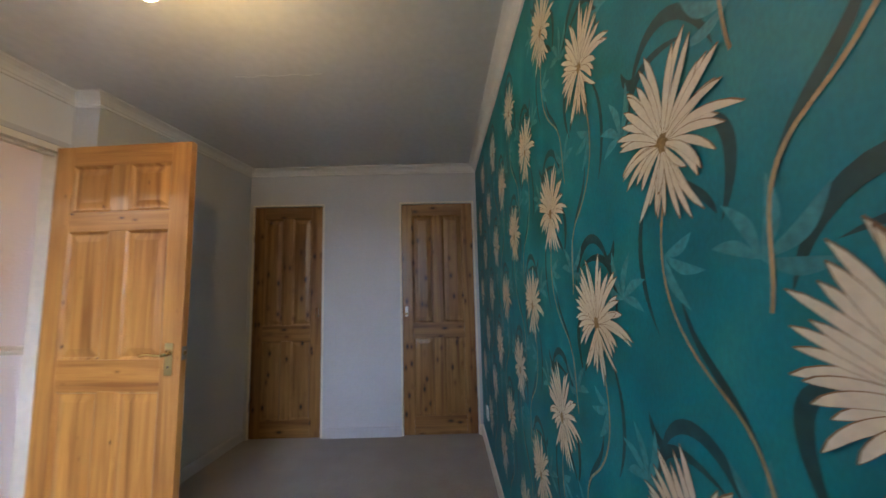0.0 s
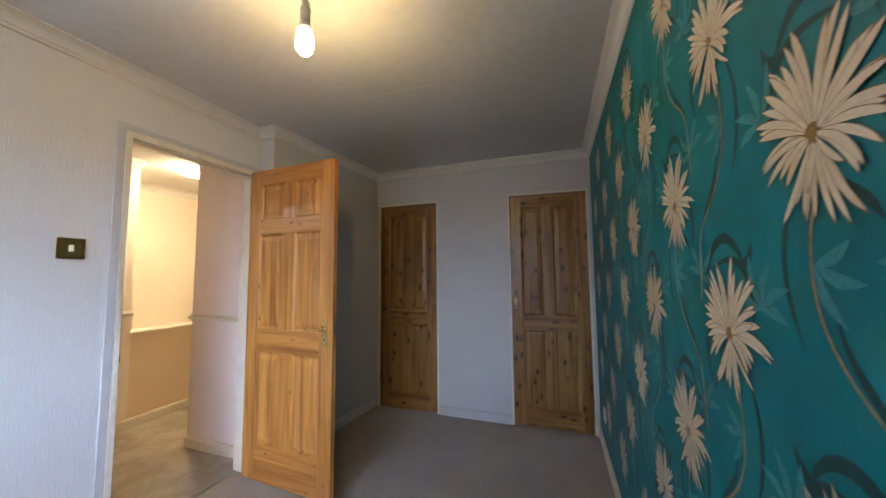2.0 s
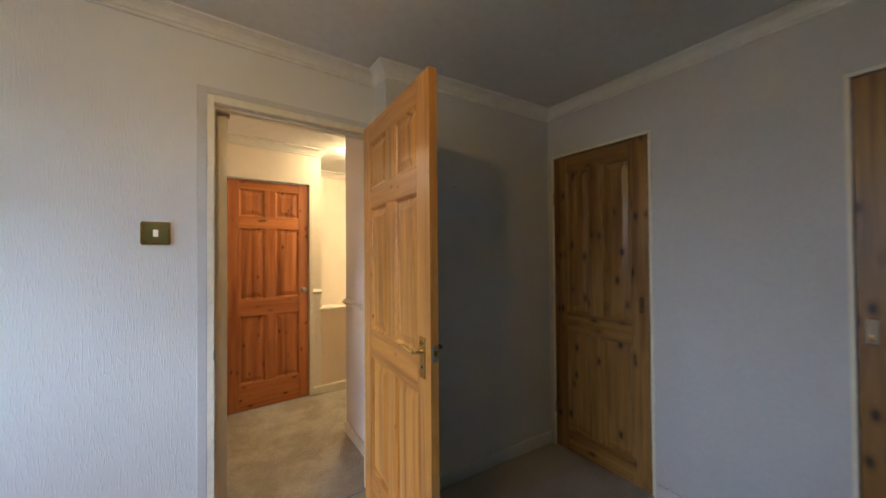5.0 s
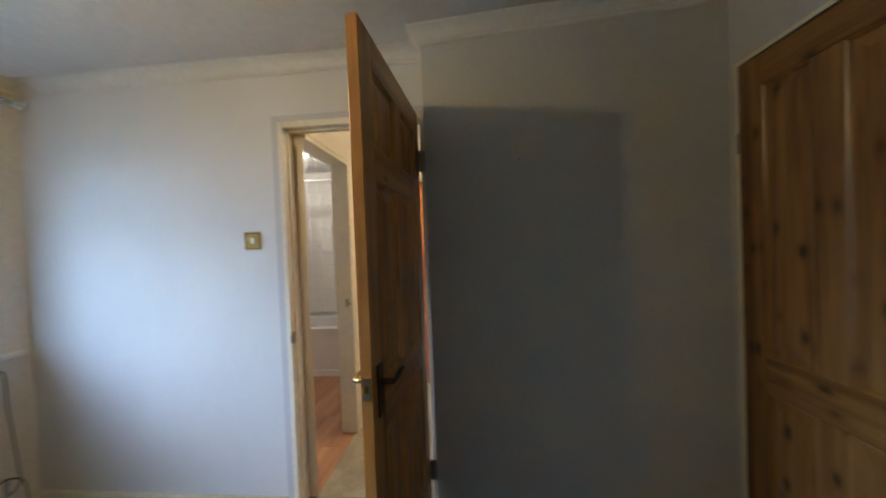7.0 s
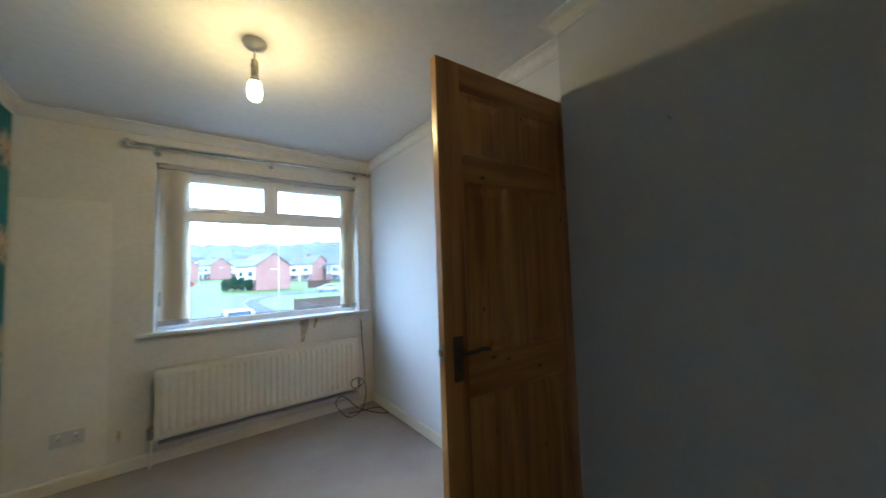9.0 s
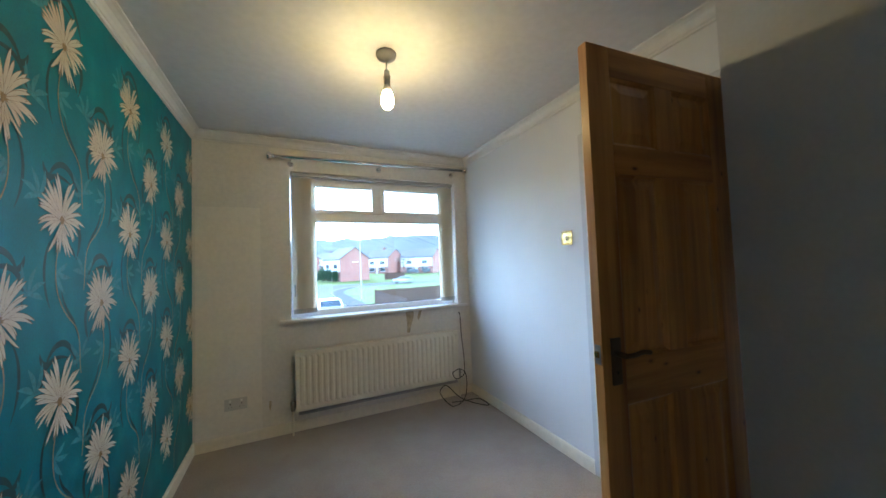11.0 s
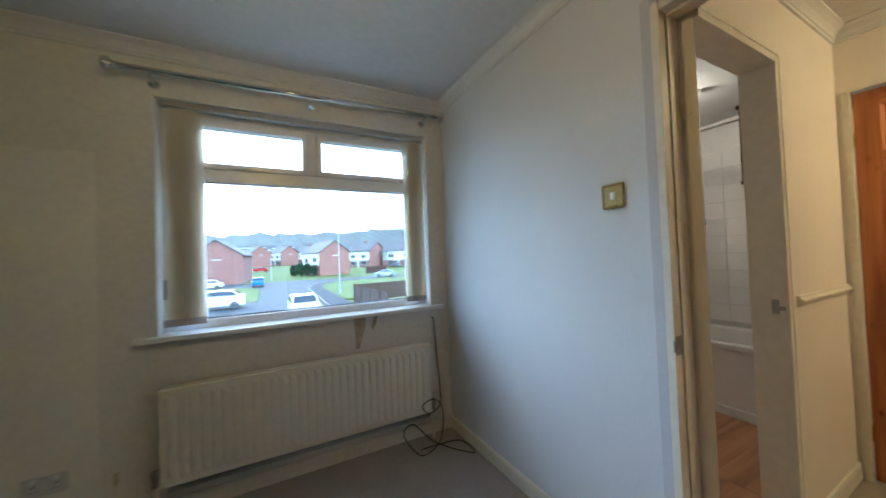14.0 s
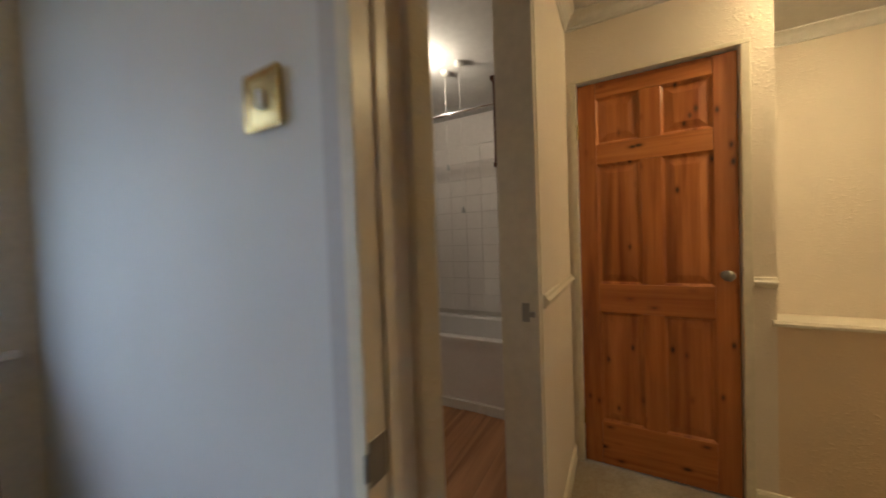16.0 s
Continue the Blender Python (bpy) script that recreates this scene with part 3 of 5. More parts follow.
for x in (1.63, 0.9, 0.16):
    dz = -0.012 + (1.745 - x) / 1.67 * 0.03
    bm = rod((x, 0.001, dz - 0.035), (x, 0.006, dz - 0.035), 0.022, 16)
    add_rod(bm, (x, 0.006, dz - 0.035), (x, 0.072, dz - 0.02), 0.006)
    add_box(bm, (x - 0.004, 0.058, dz - 0.026), (x + 0.004, 0.094, dz - 0.0135), 0.002)
    part("bracket", bm, M_CHROME, pole)

# ---- radiator ----
rad = thing("radiator", pose(0.2, 0.0, 0.0), "cream ribbed panel radiator under the window", "radiator")
RW, RZ0, RZ1 = 1.415, 0.19, 0.645
bm = bmesh.new()
ribs, prof = 31, []
pitch = (RW - 0.05) / ribs
prof.append((0.0, 0.098))
prof.append((0.025, 0.098))
for k in range(ribs):
    x = 0.025 + k * pitch
    prof += [(x + pitch * 0.12, 0.0985), (x + pitch * 0.28, 0.107), (x + pitch * 0.72, 0.107), (x + pitch * 0.88, 0.0985)]
prof += [(RW - 0.025, 0.098), (RW, 0.098)]
zs = [(RZ0, 0.0), (RZ0 + 0.03, 0.0), (RZ0 + 0.048, 1.0), (RZ1 - 0.055, 1.0), (RZ1 - 0.035, 0.0), (RZ1 - 0.004, 0.0), (RZ1, -0.4)]
rows = [[bm.verts.new((x, 0.1 + (y - 0.1) * (f if f > 0 else 0) + (0.0 if f >= 0 else -0.006) + (0.0 if f else 0.002), z)) for x, y in prof] for z, f in zs]
back = [[bm.verts.new((x, 0.082, z)) for x in (0.0, RW)] for z in (RZ0, RZ1)]
for a, b in zip(rows, rows[1:]):
    for k in range(len(prof) - 1):
        bm.faces.new((a[k], a[k + 1], b[k + 1], b[k]))
bm.faces.new([*rows[-1], back[1][1], back[1][0]])
bm.faces.new([*rows[0], back[0][1], back[0][0]])
bm.faces.new((back[0][0], back[0][1], back[1][1], back[1][0]))
bm.faces.new([r[0] for r in rows] + [back[1][0], back[0][0]])
bm.faces.new([r[-1] for r in rows] + [back[1][1], back[0][1]])
part("front_panel", bm, M_RAD, rad)
part("rear_panel", box((0.004, 0.035, RZ0), (RW - 0.004, 0.05, RZ1 - 0.002), 0.003), M_RAD, rad)
for k in range(5):
    x = 0.1 + k * (RW - 0.2) / 4
    part("wall_bracket", box((x, 0.002, 0.30), (x + 0.03, 0.036, 0.56)), M_RAD, rad)
bm = bmesh.new()
for k in range(46):
    x = 0.03 + k * (RW - 0.06) / 45
    add_box(bm, (x - 0.0008, 0.0505, RZ0 + 0.03), (x + 0.0008, 0.0815, RZ1 - 0.03))
tagged(part("convector_fins", bm, M_RAD, rad), kind="stuff")
part("heating_pipe", rod((0.0, 0.055, 0.152), (RW - 0.02, 0.055, 0.152), 0.012, 12), M_GREY, rad, "grey painted heating pipe", True)
for x in (-0.022, RW + 0.022):
    bm = rod((x, 0.066, 0.0), (x, 0.066, 0.19), 0.0075)
    part("feed_pipe", bm, M_TRIM, rad)
    bm = turned([(0.008, 0.19), (0.015, 0.195), (0.016, 0.215), (0.012, 0.222), (0.018, 0.228), (0.019, 0.262), (0.014, 0.268)], pose(x, 0.066, -0.005), 14)
    add_rod(bm, (x, 0.066, 0.205), (x - 0.024 * (1 if x > 0 else -1), 0.066, 0.222), 0.01)
    part("valve", bm, M_STEEL, rad, "dull metal radiator valve", True)

# aerial cable
cab = tagged(obj("cable", tube([(0.133, 0.004, 0.80), (0.125, 0.02, 0.77), (0.118, 0.02, 0.6), (0.108, 0.03, 0.42), (0.112, 0.05, 0.30), (0.16, 0.13, 0.235), (0.25, 0.15, 0.21), (0.29, 0.15, 0.27), (0.22, 0.16, 0.30), (0.155, 0.15, 0.24),
        (0.15, 0.155, 0.12), (0.2, 0.18, 0.02), (0.34, 0.22, 0.006), (0.42, 0.14, 0.11), (0.36, 0.15, 0.17), (0.25, 0.2, 0.06), (0.12, 0.28, 0.006), (0.04, 0.36, 0.006), (0.05, 0.2, 0.006), (0.2, 0.17, 0.006), (0.33, 0.2, 0.03)], 0.0036), M_BLACK, True),
        "black aerial cable hanging in loops to the carpet", "cable")

# plates
sw = thing("light_switch", pose(0, 1.336, 1.427), "square brass light switch with a rope edge and white rocker", "light switch")
part("plate", box((0, -0.043, -0.043), (0.005, 0.043, 0.043), 0.002), M_BRASS, sw)
bm = bmesh.new()
for k in range(22):
    q = -0.043 + 0.086 * (k + 0.5) / 22
    for e in (-1, 1):
        add_rod(bm, (0.0055, e * 0.035, q - 0.001), (0.0055, e * 0.0455, q + 0.001), 0.0018, 6)
        add_rod(bm, (0.0055, q - 0.001, e * 0.035), (0.0055, q + 0.001, e * 0.0455), 0.0018, 6)
part("rope_edge", bm, M_BRASS, sw)
part("rocker", box((0.0052, -0.008, -0.014), (0.011, 0.008, 0.014), 0.002), M_SWITCH, sw, "white rocker")
for y in (-0.026, 0.026):
    part("screw", rod((0.005, y, 0), (0.0065, y, 0), 0.003, 10), M_BRASS, sw)

so = thing("power_socket", pose(2.022, 0.0015, 0.30), "white double power socket low on the cream wall", "power socket")
part("plate", box((-0.073, 0.0, -0.043), (0.073, 0.009, 0.043), 0.003), M_SOCKET, so)
for x in (-0.036, 0.036):
    part("rocker", box((x - 0.006, 0.009, 0.018), (x + 0.006, 0.013, 0.034), 0.001), M_SWITCH, so)
    bm = box((x - 0.003, 0.0088, -0.002), (x + 0.003, 0.0094, 0.008))
    add_box(bm, (x - 0.014, 0.0088, -0.02), (x - 0.008, 0.0094, -0.016))
    add_box(bm, (x + 0.008, 0.0088, -0.02), (x + 0.014, 0.0094, -0.016))
    part("pin_holes", bm, M_BLACK, so)
so2 = thing("power_socket", pose(W, 3.15, 0.30), "white power socket low on the teal wall", "power socket")
part("plate", box((-0.009, -0.043, -0.043), (0.0, 0.043, 0.043), 0.003), M_SWITCH, so2)
part("rocker", box((-0.013, -0.006, 0.012), (-0.009, 0.006, 0.03), 0.001), M_SWITCH, so2)


def patch(name, pts, mat, label, category):
    """A thin irregular flake of exposed plaster or an old stain. pts lie on the wall as (x, z)."""
    bm = bmesh.new()
    f = bm.faces.new([bm.verts.new((x, 0.0012, z)) for x, z in pts])
    r = bmesh.ops.extrude_face_region(bm, geom=[f])
    bmesh.ops.translate(bm, vec=(0, -0.0012, 0), verts=[v for v in r["geom"] if isinstance(v, bmesh.types.BMVert)])
    return tagged(obj(name, bm, mat), label, category)


patch("wall_stain", [(0.68, 0.856), (0.60, 0.857), (0.603, 0.80), (0.625, 0.735), (0.645, 0.66), (0.672, 0.66), (0.668, 0.74)], M_DIRT, "brown bare-plaster patch under the window board", "stain")
patch("wall_stain", [(0.545, 0.856), (0.52, 0.857), (0.535, 0.80), (0.56, 0.765), (0.566, 0.80)], M_DIRT, "small torn paper patch under the window board", "stain")
patch("wall_chip", [(1.805, 0.275), (1.785, 0.27), (1.79, 0.225), (1.797, 0.19), (1.806, 0.225)], M_DIRT, "small plaster chip near the skirting", "chip")

patch("paint_patch", [(2.27, 1.772), (1.852, 1.778), (1.848, 1.2), (1.853, 0.5), (1.85, 0.082), (2.27, 0.082)], M_FADED, "paler rectangle of older paint on the cream wall", "paint patch")

# pendant lamp
lamp = thing("pendant_lamp", pose(1.195, 1.385, H), "bare lit bulb hanging on a short flex from a ceiling rose", "pendant lamp")
part("ceiling_rose", turned([(0.05, 0.0), (0.05, -0.008), (0.044, -0.022), (0.018, -0.034), (0.008, -0.038)], None, 28), M_GREY, lamp, "grey plastic ceiling rose", True)
part("flex", rod((0, 0, -0.036), (0, 0, -0.088), 0.003, 8), M_CORD, lamp)
part("lampholder", turned([(0.006, -0.082), (0.0135, -0.088), (0.0145, -0.112), (0.0185, -0.115), (0.0185, -0.122), (0.0155, -0.125), (0.0175, -0.156), (0.0125, -0.159)], None, 18), M_CORD, lamp, "white plastic lampholder", True)
part("bulb_cap", turned([(0.012, -0.1575), (0.012, -0.17), (0.022, -0.176), (0.0245, -0.192), (0.021, -0.195)], None, 18), M_SWITCH, lamp, smooth=True)
part("bulb", turned([(0.019, -0.1955), (0.0255, -0.203), (0.029, -0.222), (0.0295, -0.245), (0.026, -0.264), (0.016, -0.276), (0.002, -0.279)], None, 20), M_BULB, lamp, "glowing warm white bulb", True)

nail = thing("wall_nail", pose(0.175, 2.685, 1.725), "small dark picture nail in the boxed-out white wall", "nail")
part("shank", rod((-0.004, 0, 0), (0.012, 0, 0.003), 0.0018, 8), M_STEEL, nail)
part("head", rod((0.012, 0, 0.003), (0.0145, 0, 0.0036), 0.0048, 10), M_STEEL, nail)

# hairline crack and small scars on the ceiling
bm = bmesh.new()
pts = [(0.95 + 0.055 * k, 2.14 + 0.006 * math.sin(k * 2.3) - 0.001 * k) for k in range(9)]
for a, b in zip(pts, pts[1:]):
    add_box(bm, (a[0], a[1] - 0.0012, H - 0.0015), (b[0] + 0.001, a[1] + 0.0014, H + 0.001))
tagged(obj("ceiling_crack", bm, M_SWITCH), "pale hairline filler crack across the ceiling", "crack")


# ---- wallpaper print on the teal wall: u runs to the south, v upwards ----
def strip(bm, pts, width, level, mi, taper=True):
    n = len(pts)
    vs = []
    for k, (u, v) in enumerate(pts):
        a, b = pts[max(k - 1, 0)], pts[min(k + 1, n - 1)]
        d = Vector((b[0] - a[0], b[1] - a[1])).normalized()
        t = k / (n - 1)
        w = width * (math.sin(math.pi * min(1, max(0, t))) ** 0.7 if taper else 1.0) / 2 + 0.0002
        vs.append((bm.verts.new((-level, -(u - d.y * w), v + d.x * w)), bm.verts.new((-level, -(u + d.y * w), v - d.x * w))))
    for a, b in zip(vs, vs[1:]):
        f = bm.faces.new((a[0], a[1], b[1], b[0]))
        f.material_index = mi


def bez(p0, p1, p2, p3, n=14):
    out = []
    for k in range(n + 1):
        t = k / n
        s = 1 - t
        out.append(tuple(s ** 3 * a + 3 * s * s * t * b + 3 * s * t * t * c + t ** 3 * d for a, b, c, d in zip(p0, p1, p2, p3)))
    return out


def petal(bm, ang, length, width, curl, level, start=0.0):
    """One petal: a cream blade with a slim brown outline, widest past its middle and pointed or bent over at the tip."""
    a = radians(ang)
    dx, dy = math.sin(a), math.cos(a)
    px, py = dy, -dx
    pts = []
    for k in range(10):
        t = start + (1 - start) * k / 9
        c = curl * t ** 2.4 * length
        pts.append((dx * length * t + px * c, dy * length * t + py * c))
    n = len(pts)
    for extra, short, lev, mi in ((0.0007, 1.0, level, 1), (0.0, 0.978, level + 0.00002, 0)):
        vs = []
        for k, (u, v) in enumerate(pts):
            u, v = u * short, v * short
            q, r = pts[max(k - 1, 0)], pts[min(k + 1, n - 1)]
            d = Vector((r[0] - q[0], r[1] - q[1])).normalized()
            t = k / (n - 1)
            w = width * (0.12 + 0.88 * math.sin(math.pi * min(1.0, t * 0.72 + 0.02)) ** 1.1) * (1 - t ** 6) ** 0.5 / 2 + extra + 0.0002
            vs.append((bm.verts.new((-lev, -(u - d.y * w), v + d.x * w)), bm.verts.new((-lev, -(u + d.y * w), v - d.x * w))))
        for k, (p0, p1) in enumerate(zip(vs, vs[1:])):
            f = bm.faces.new((p0[0], p0[1], p1[1], p1[0]))
            f.material_index = 2 if mi == 0 and k < 1 else mi


def flower_mesh(seed, flip):
    """A shaggy bloom: a tall fan of blades, drooping ones at the sides, a narrow bundle below, an ochre heart."""
    rnd = random.Random(seed)
    bm = bmesh.new()
    petals = []
    for k in range(19):
        a = -66 + 7.3 * k + rnd.uniform(-3, 3)
        petals.append((a, 0.100 + 0.038 * math.cos(radians(a * 1.25)) + rnd.uniform(-0.02, 0.012), rnd.uniform(0.010, 0.0145), rnd.uniform(0.0, 0.28)))
    for k in range(12):
        a = (68 + 9 * (k // 2) + rnd.uniform(-3, 3)) * (1 if k % 2 else -1)
        petals.append((a, 0.106 - 0.0006 * abs(abs(a) - 68) + rnd.uniform(-0.014, 0.012), rnd.uniform(0.009, 0.0125), rnd.uniform(0.22, 0.5)))
    for k in range(12):
        a = 152 + 5.2 * k + rnd.uniform(-2.5, 2.5)
        petals.append((a if a <= 180 else a - 360, 0.100 + rnd.uniform(-0.04, 0.024), rnd.uniform(0.0075, 0.0105), rnd.uniform(-0.22, 0.05)))
    rnd.shuffle(petals)
    for k, (a, ln, w, c) in enumerate(petals):
        petal(bm, a * flip, ln, w, flip * c * math.copysign(1, a), 0.0015 + k * 0.00005)
    for k in range(9):
        petal(bm, (k * 40 + rnd.uniform(-12, 12)) * flip, rnd.uniform(0.008, 0.016), 0.003, 0.0, 0.0015 + (len(petals) + k) * 0.00005)
    bm.faces.ensure_lookup_table()
    for face in bm.faces[-9 * 18:]:
        face.material_index = 2
    return bm


def spray_mesh(flip):
    """Dark crescents, pale leaf sprigs and the tan stem that go with one flower."""
    bm = bmesh.new()
    s = lambda pts: [(flip * u, v) for u, v in pts]
    strip(bm, s(bez((0.05, 0.0), (0.105, 0.01), (0.115, -0.05), (0.08, -0.125))), 0.017, 0.0006, 0)
    strip(bm, s(bez((-0.075, 0.015), (-0.10, 0.11), (-0.045, 0.165), (0.055, 0.12))), 0.016, 0.00064, 0)
    strip(bm, s(bez((-0.065, 0.115), (-0.03, 0.205), (0.06, 0.2), (0.095, 0.075))), 0.02, 0.00068, 0)
    strip(bm, s(bez((-0.088, 0.165), (-0.08, 0.125), (-0.06, 0.12), (-0.035, 0.135))), 0.017, 0.00072, 0)
    strip(bm, s(bez((-0.045, -0.06), (-0.085, -0.11), (-0.085, -0.2), (-0.045, -0.27))), 0.011, 0.00076, 0)
    strip(bm, s(bez((0.03, -0.06), (0.05, -0.085), (0.065, -0.09), (0.075, -0.115))), 0.012, 0.0008, 0)
    strip(bm, s(bez((0.005, -0.21), (0.02, -0.30), (0.085, -0.30), (0.105, -0.40))), 0.012, 0.00084, 0)
    for k, (u, v, base) in enumerate(((-0.105, 0.055, 0), (0.12, -0.17, 30), (-0.02, -0.155, 170))):
        for j, (a, ln) in enumerate(((-105, 0.06), (-62, 0.075), (-20, 0.085), (18, 0.09), (62, 0.07))):
            if k == 2 and j > 2:
                continue
            t = radians(a + base)
            e = (u + math.sin(t) * ln, v + math.cos(t) * ln)
            m_ = (u + math.sin(t + 0.28) * ln * 0.5, v + math.cos(t + 0.28) * ln * 0.5)
            strip(bm, s(bez((u, v), m_, m_, e, 8)), 0.0165, 0.001 + 0.00003 * (k * 5 + j), 1)
    strip(bm, s(bez((0.0, -0.05), (-0.045, -0.16), (-0.03, -0.25), (0.06, -0.32))), 0.0042, 0.0014, 2, False)
    strip(bm, s(bez((0.06, -0.32), (0.125, -0.37), (0.10, -0.44), (0.115, -0.5))), 0.0042, 0.0014, 2, False)
    return bm


spray = {}
bloom = {}
for f in (1, -1):
    for nm, bm, mats, store in (("printed_spray", spray_mesh(f), [M_SWOOSH, M_SPRIG, M_VINE], spray), ("printed_flower", flower_mesh(5 + f, f), [M_PETAL, M_PETAL_LINE, M_HEART], bloom)):
        me = bpy.data.meshes.new(nm)
        bm.to_mesh(me)
        bm.free()
        for mm in mats:
            me.materials.append(mm)
        store[f] = me
for i in range(-4, 10):
    for j in range(-5, 4):
        if (i + j) % 2:
            continue
        y, z = 1.022 + 0.24 * i, 1.467 + 0.278 * j
        if not (0.03 < y < L - 0.03 and 0.12 < z < H - 0.12):
            continue
        f = 1 if i % 2 == 0 else -1
        for store, nm in ((bloom, "printed_flower"), (spray, "printed_spray")):
            if nm == "printed_spray" and not (0.14 < y < L - 0.14 and 0.55 < z < 2.1):
                continue
            o = new(nm, store[f])
            o.parent = wall_east
            o.matrix_basis = pose(W, y, z)


# ---- landing ----
wall_y("wall_hall_south", BS, HS, -2.6, -0.1, -0.2, H + 0.2, [(BX0, BX1, -0.2, 2.005)], M_HALL, "magnolia landing wall with the bathroom doorway")
setting("wall_hall_north", box((-0.735, HN, -0.2), (-0.1, HN + 0.1, H + 0.2)), M_HALLN, "pale pink landing wall beside the bedroom doorway", "wall")
setting("wall_hall_turn", box((-0.735, HN + 0.1, -0.2), (-0.635, 4.6, H + 0.2)), M_HALL, "magnolia wall along the stairwell", "wall")
HD0, HD1 = 1.625, 2.275
wall_x("wall_hall_west", HW - 0.1, HW, HS, 2.385, -0.2, H + 0.2, [(HD0, HD1, -0.2, 1.992)], M_HALL, "magnolia landing wall with a pine door")
setting("wall_bulkhead", box((HW - 0.1, 2.385, -0.2), (HW, 4.6, 0.80)), M_LOW, "low beige bulkhead wall on the landing", "wall")
setting("wall_recess_side", box((-2.35, 2.30, 0.5), (HW - 0.1, 2.385, H + 0.2)), M_HALL, "side wall of the recess over the stairs", "wall")
setting("wall_recess", box((-2.45, 2.3, -0.2), (-2.35, 4.6, H + 0.2)), M_HALL, "magnolia recess wall over the stairs", "wall")
setting("wall_landing_end", box((-2.45, 4.6, -0.2), (-0.635, 4.7, H + 0.2)), M_HALL, "plain end wall of the landing", "wall")
setting("wall_room_behind", box((-3.2, HS, -0.2), (-3.1, 2.3, H + 0.2)), M_HALL, "plain wall of the room behind the pine door", "wall")
setting("floor_recess", box((-2.35, 2.385, 0.62), (HW - 0.1, 4.6, 0.70)), M_HALL, "boarded top over the stairs", "ledge")
bm = extrude([(-0.11, 0.0), (0.022, 0.0), (0.022, 0.012), (0.014, 0.022), (-0.11, 0.024)], (HW, 2.37, 0.80), (HW, 4.6, 0.80), (1, 0, 0))
setting("trim_ledge", bm, M_TRIM, "cream painted ledge on the bulkhead", "ledge")
mitred([(o, z) for o, z in COVE], [(-0.735, 4.6), (-0.735, HN), (-0.1, HN)][::-1], "trim_cornice_hall_north", M_COVE, "plaster coving on the landing", "cornice")
mitred([(o, z) for o, z in COVE], [(HW, 2.385), (HW, HS), (-0.1, HS)], "trim_cornice_hall_west", M_COVE, "plaster coving on the landing", "cornice")
mitred([(o, z) for o, z in COVE], [(-2.35, 4.6), (-2.35, 2.385), (HW, 2.385)], "trim_cornice_recess", M_COVE, "plaster coving in the recess", "cornice")
mitred(SKIRT, [(-0.735, 4.6), (-0.735, HN), (-0.115, HN)][::-1], "baseboard_hall_north", M_TRIM, "cream painted skirting board", "skirting")
mitred(SKIRT, [(HW, HS), (BX0 - 0.03, HS)], "baseboard_hall_south", M_TRIM, "cream painted skirting board", "skirting")
mitred(SKIRT, [(HW, 4.6), (HW, HD1 + 0.035)], "baseboard_hall_west", M_TRIM, "cream painted skirting board", "skirting")
for nm, path in (("trim_dado_north", [(-0.735, 4.6), (-0.735, HN), (-0.115, HN)][::-1]), ("trim_dado_south", [(HW + 0.012, HS), (BX0 - 0.09, HS)]), ("trim_dado_west", [(HW, 2.385), (HW, HD1 + 0.035)])):
    mitred([(o, z + 0.955) for o, z in DADO], path, nm, M_TRIM, "cream painted dado rail", "dado rail")
hd = thing("door_4", pose(HW - 0.012, HD0 + 0.003, 0.008, 0, 0, 90), "six-panel orange-stained pine door at the end of the landing, closed", "door", kind="structure")
HDW = HD1 - HD0 - 0.006
M_RED_HX = pine("red_pine_level_x", (0.46, 0.15, 0.032), (0.64, 0.26, 0.066), "x", knot_size=0.06)
panel_door(hd, HDW, 1.975, SIX, M_RED, M_RED_HX, stile=0.085, mid=0.085)
part("knob", turned([(0.02, 0), (0.02, 0.004), (0.008, 0.012), (0.008, 0.028), (0.022, 0.04), (0.024, 0.052), (0.014, 0.06)], Matrix.Translation((HDW - 0.05, 0.0, 1.0)) @ pose(0, 0, 0, 90, 0, 0), 16), M_STEEL, hd, "dull metal door knob", True)
for hz in (0.2, 1.7):
    part("hinge", rod((-0.002, -0.005, hz), (-0.002, -0.005, hz + 0.08), 0.006), M_BRASS, hd)
bm = box((HW - 0.1, HD0 - 0.028, 0), (HW + 0.012, HD0 - 0.001, 1.992), 0.003)
add_box(bm, (HW - 0.1, HD1 + 0.001, 0), (HW + 0.012, HD1 + 0.034, 1.992), 0.003)
add_box(bm, (HW - 0.1, HD0 - 0.028, 1.9925), (HW + 0.012, HD1 + 0.034, 2.012), 0.003)
setting("door_frame_4", bm, M_TRIM, "cream painted landing door frame", "door frame")
hl = thing("ceiling_lamp", pose(-1.36, 2.72, H), "lit warm round ceiling lamp on the landing", "ceiling lamp")
part("lamp_base", turned([(0.07, 0), (0.07, -0.015), (0.05, -0.02)], None, 24), M_SWITCH, hl)
part("globe", turned([(0.05, -0.0205), (0.085, -0.028), (0.09, -0.042), (0.065, -0.06), (0.02, -0.066)], None, 24), M_HLAMP, hl, "glowing warm glass globe", True)

# ---- bathroom ----
bm = box((BX0 - 0.001, BS - 0.012, 0), (BX0 + 0.03, HS + 0.012, 2.004), 0.003)
add_box(bm, (BX0 + 0.03, BS - 0.012, 1.975), (BX1 - 0.0065, HS + 0.012, 2.0045), 0.003)
add_box(bm, (BX0 - 0.03, HS, 0), (BX0 - 0.001, HS + 0.014, 2.03), 0.003)
add_box(bm, (BX0 - 0.0005, HS, 2.005), (BX1, HS + 0.014, 2.03), 0.003)
setting("door_frame_5", bm, M_TRIM, "cream painted bathroom door lining", "door frame")
bs = thing("strike_plate", pose(BX0 + 0.0302, HS - 0.03, 0.965), "dark metal strike plate on the bathroom door lining", "strike plate")
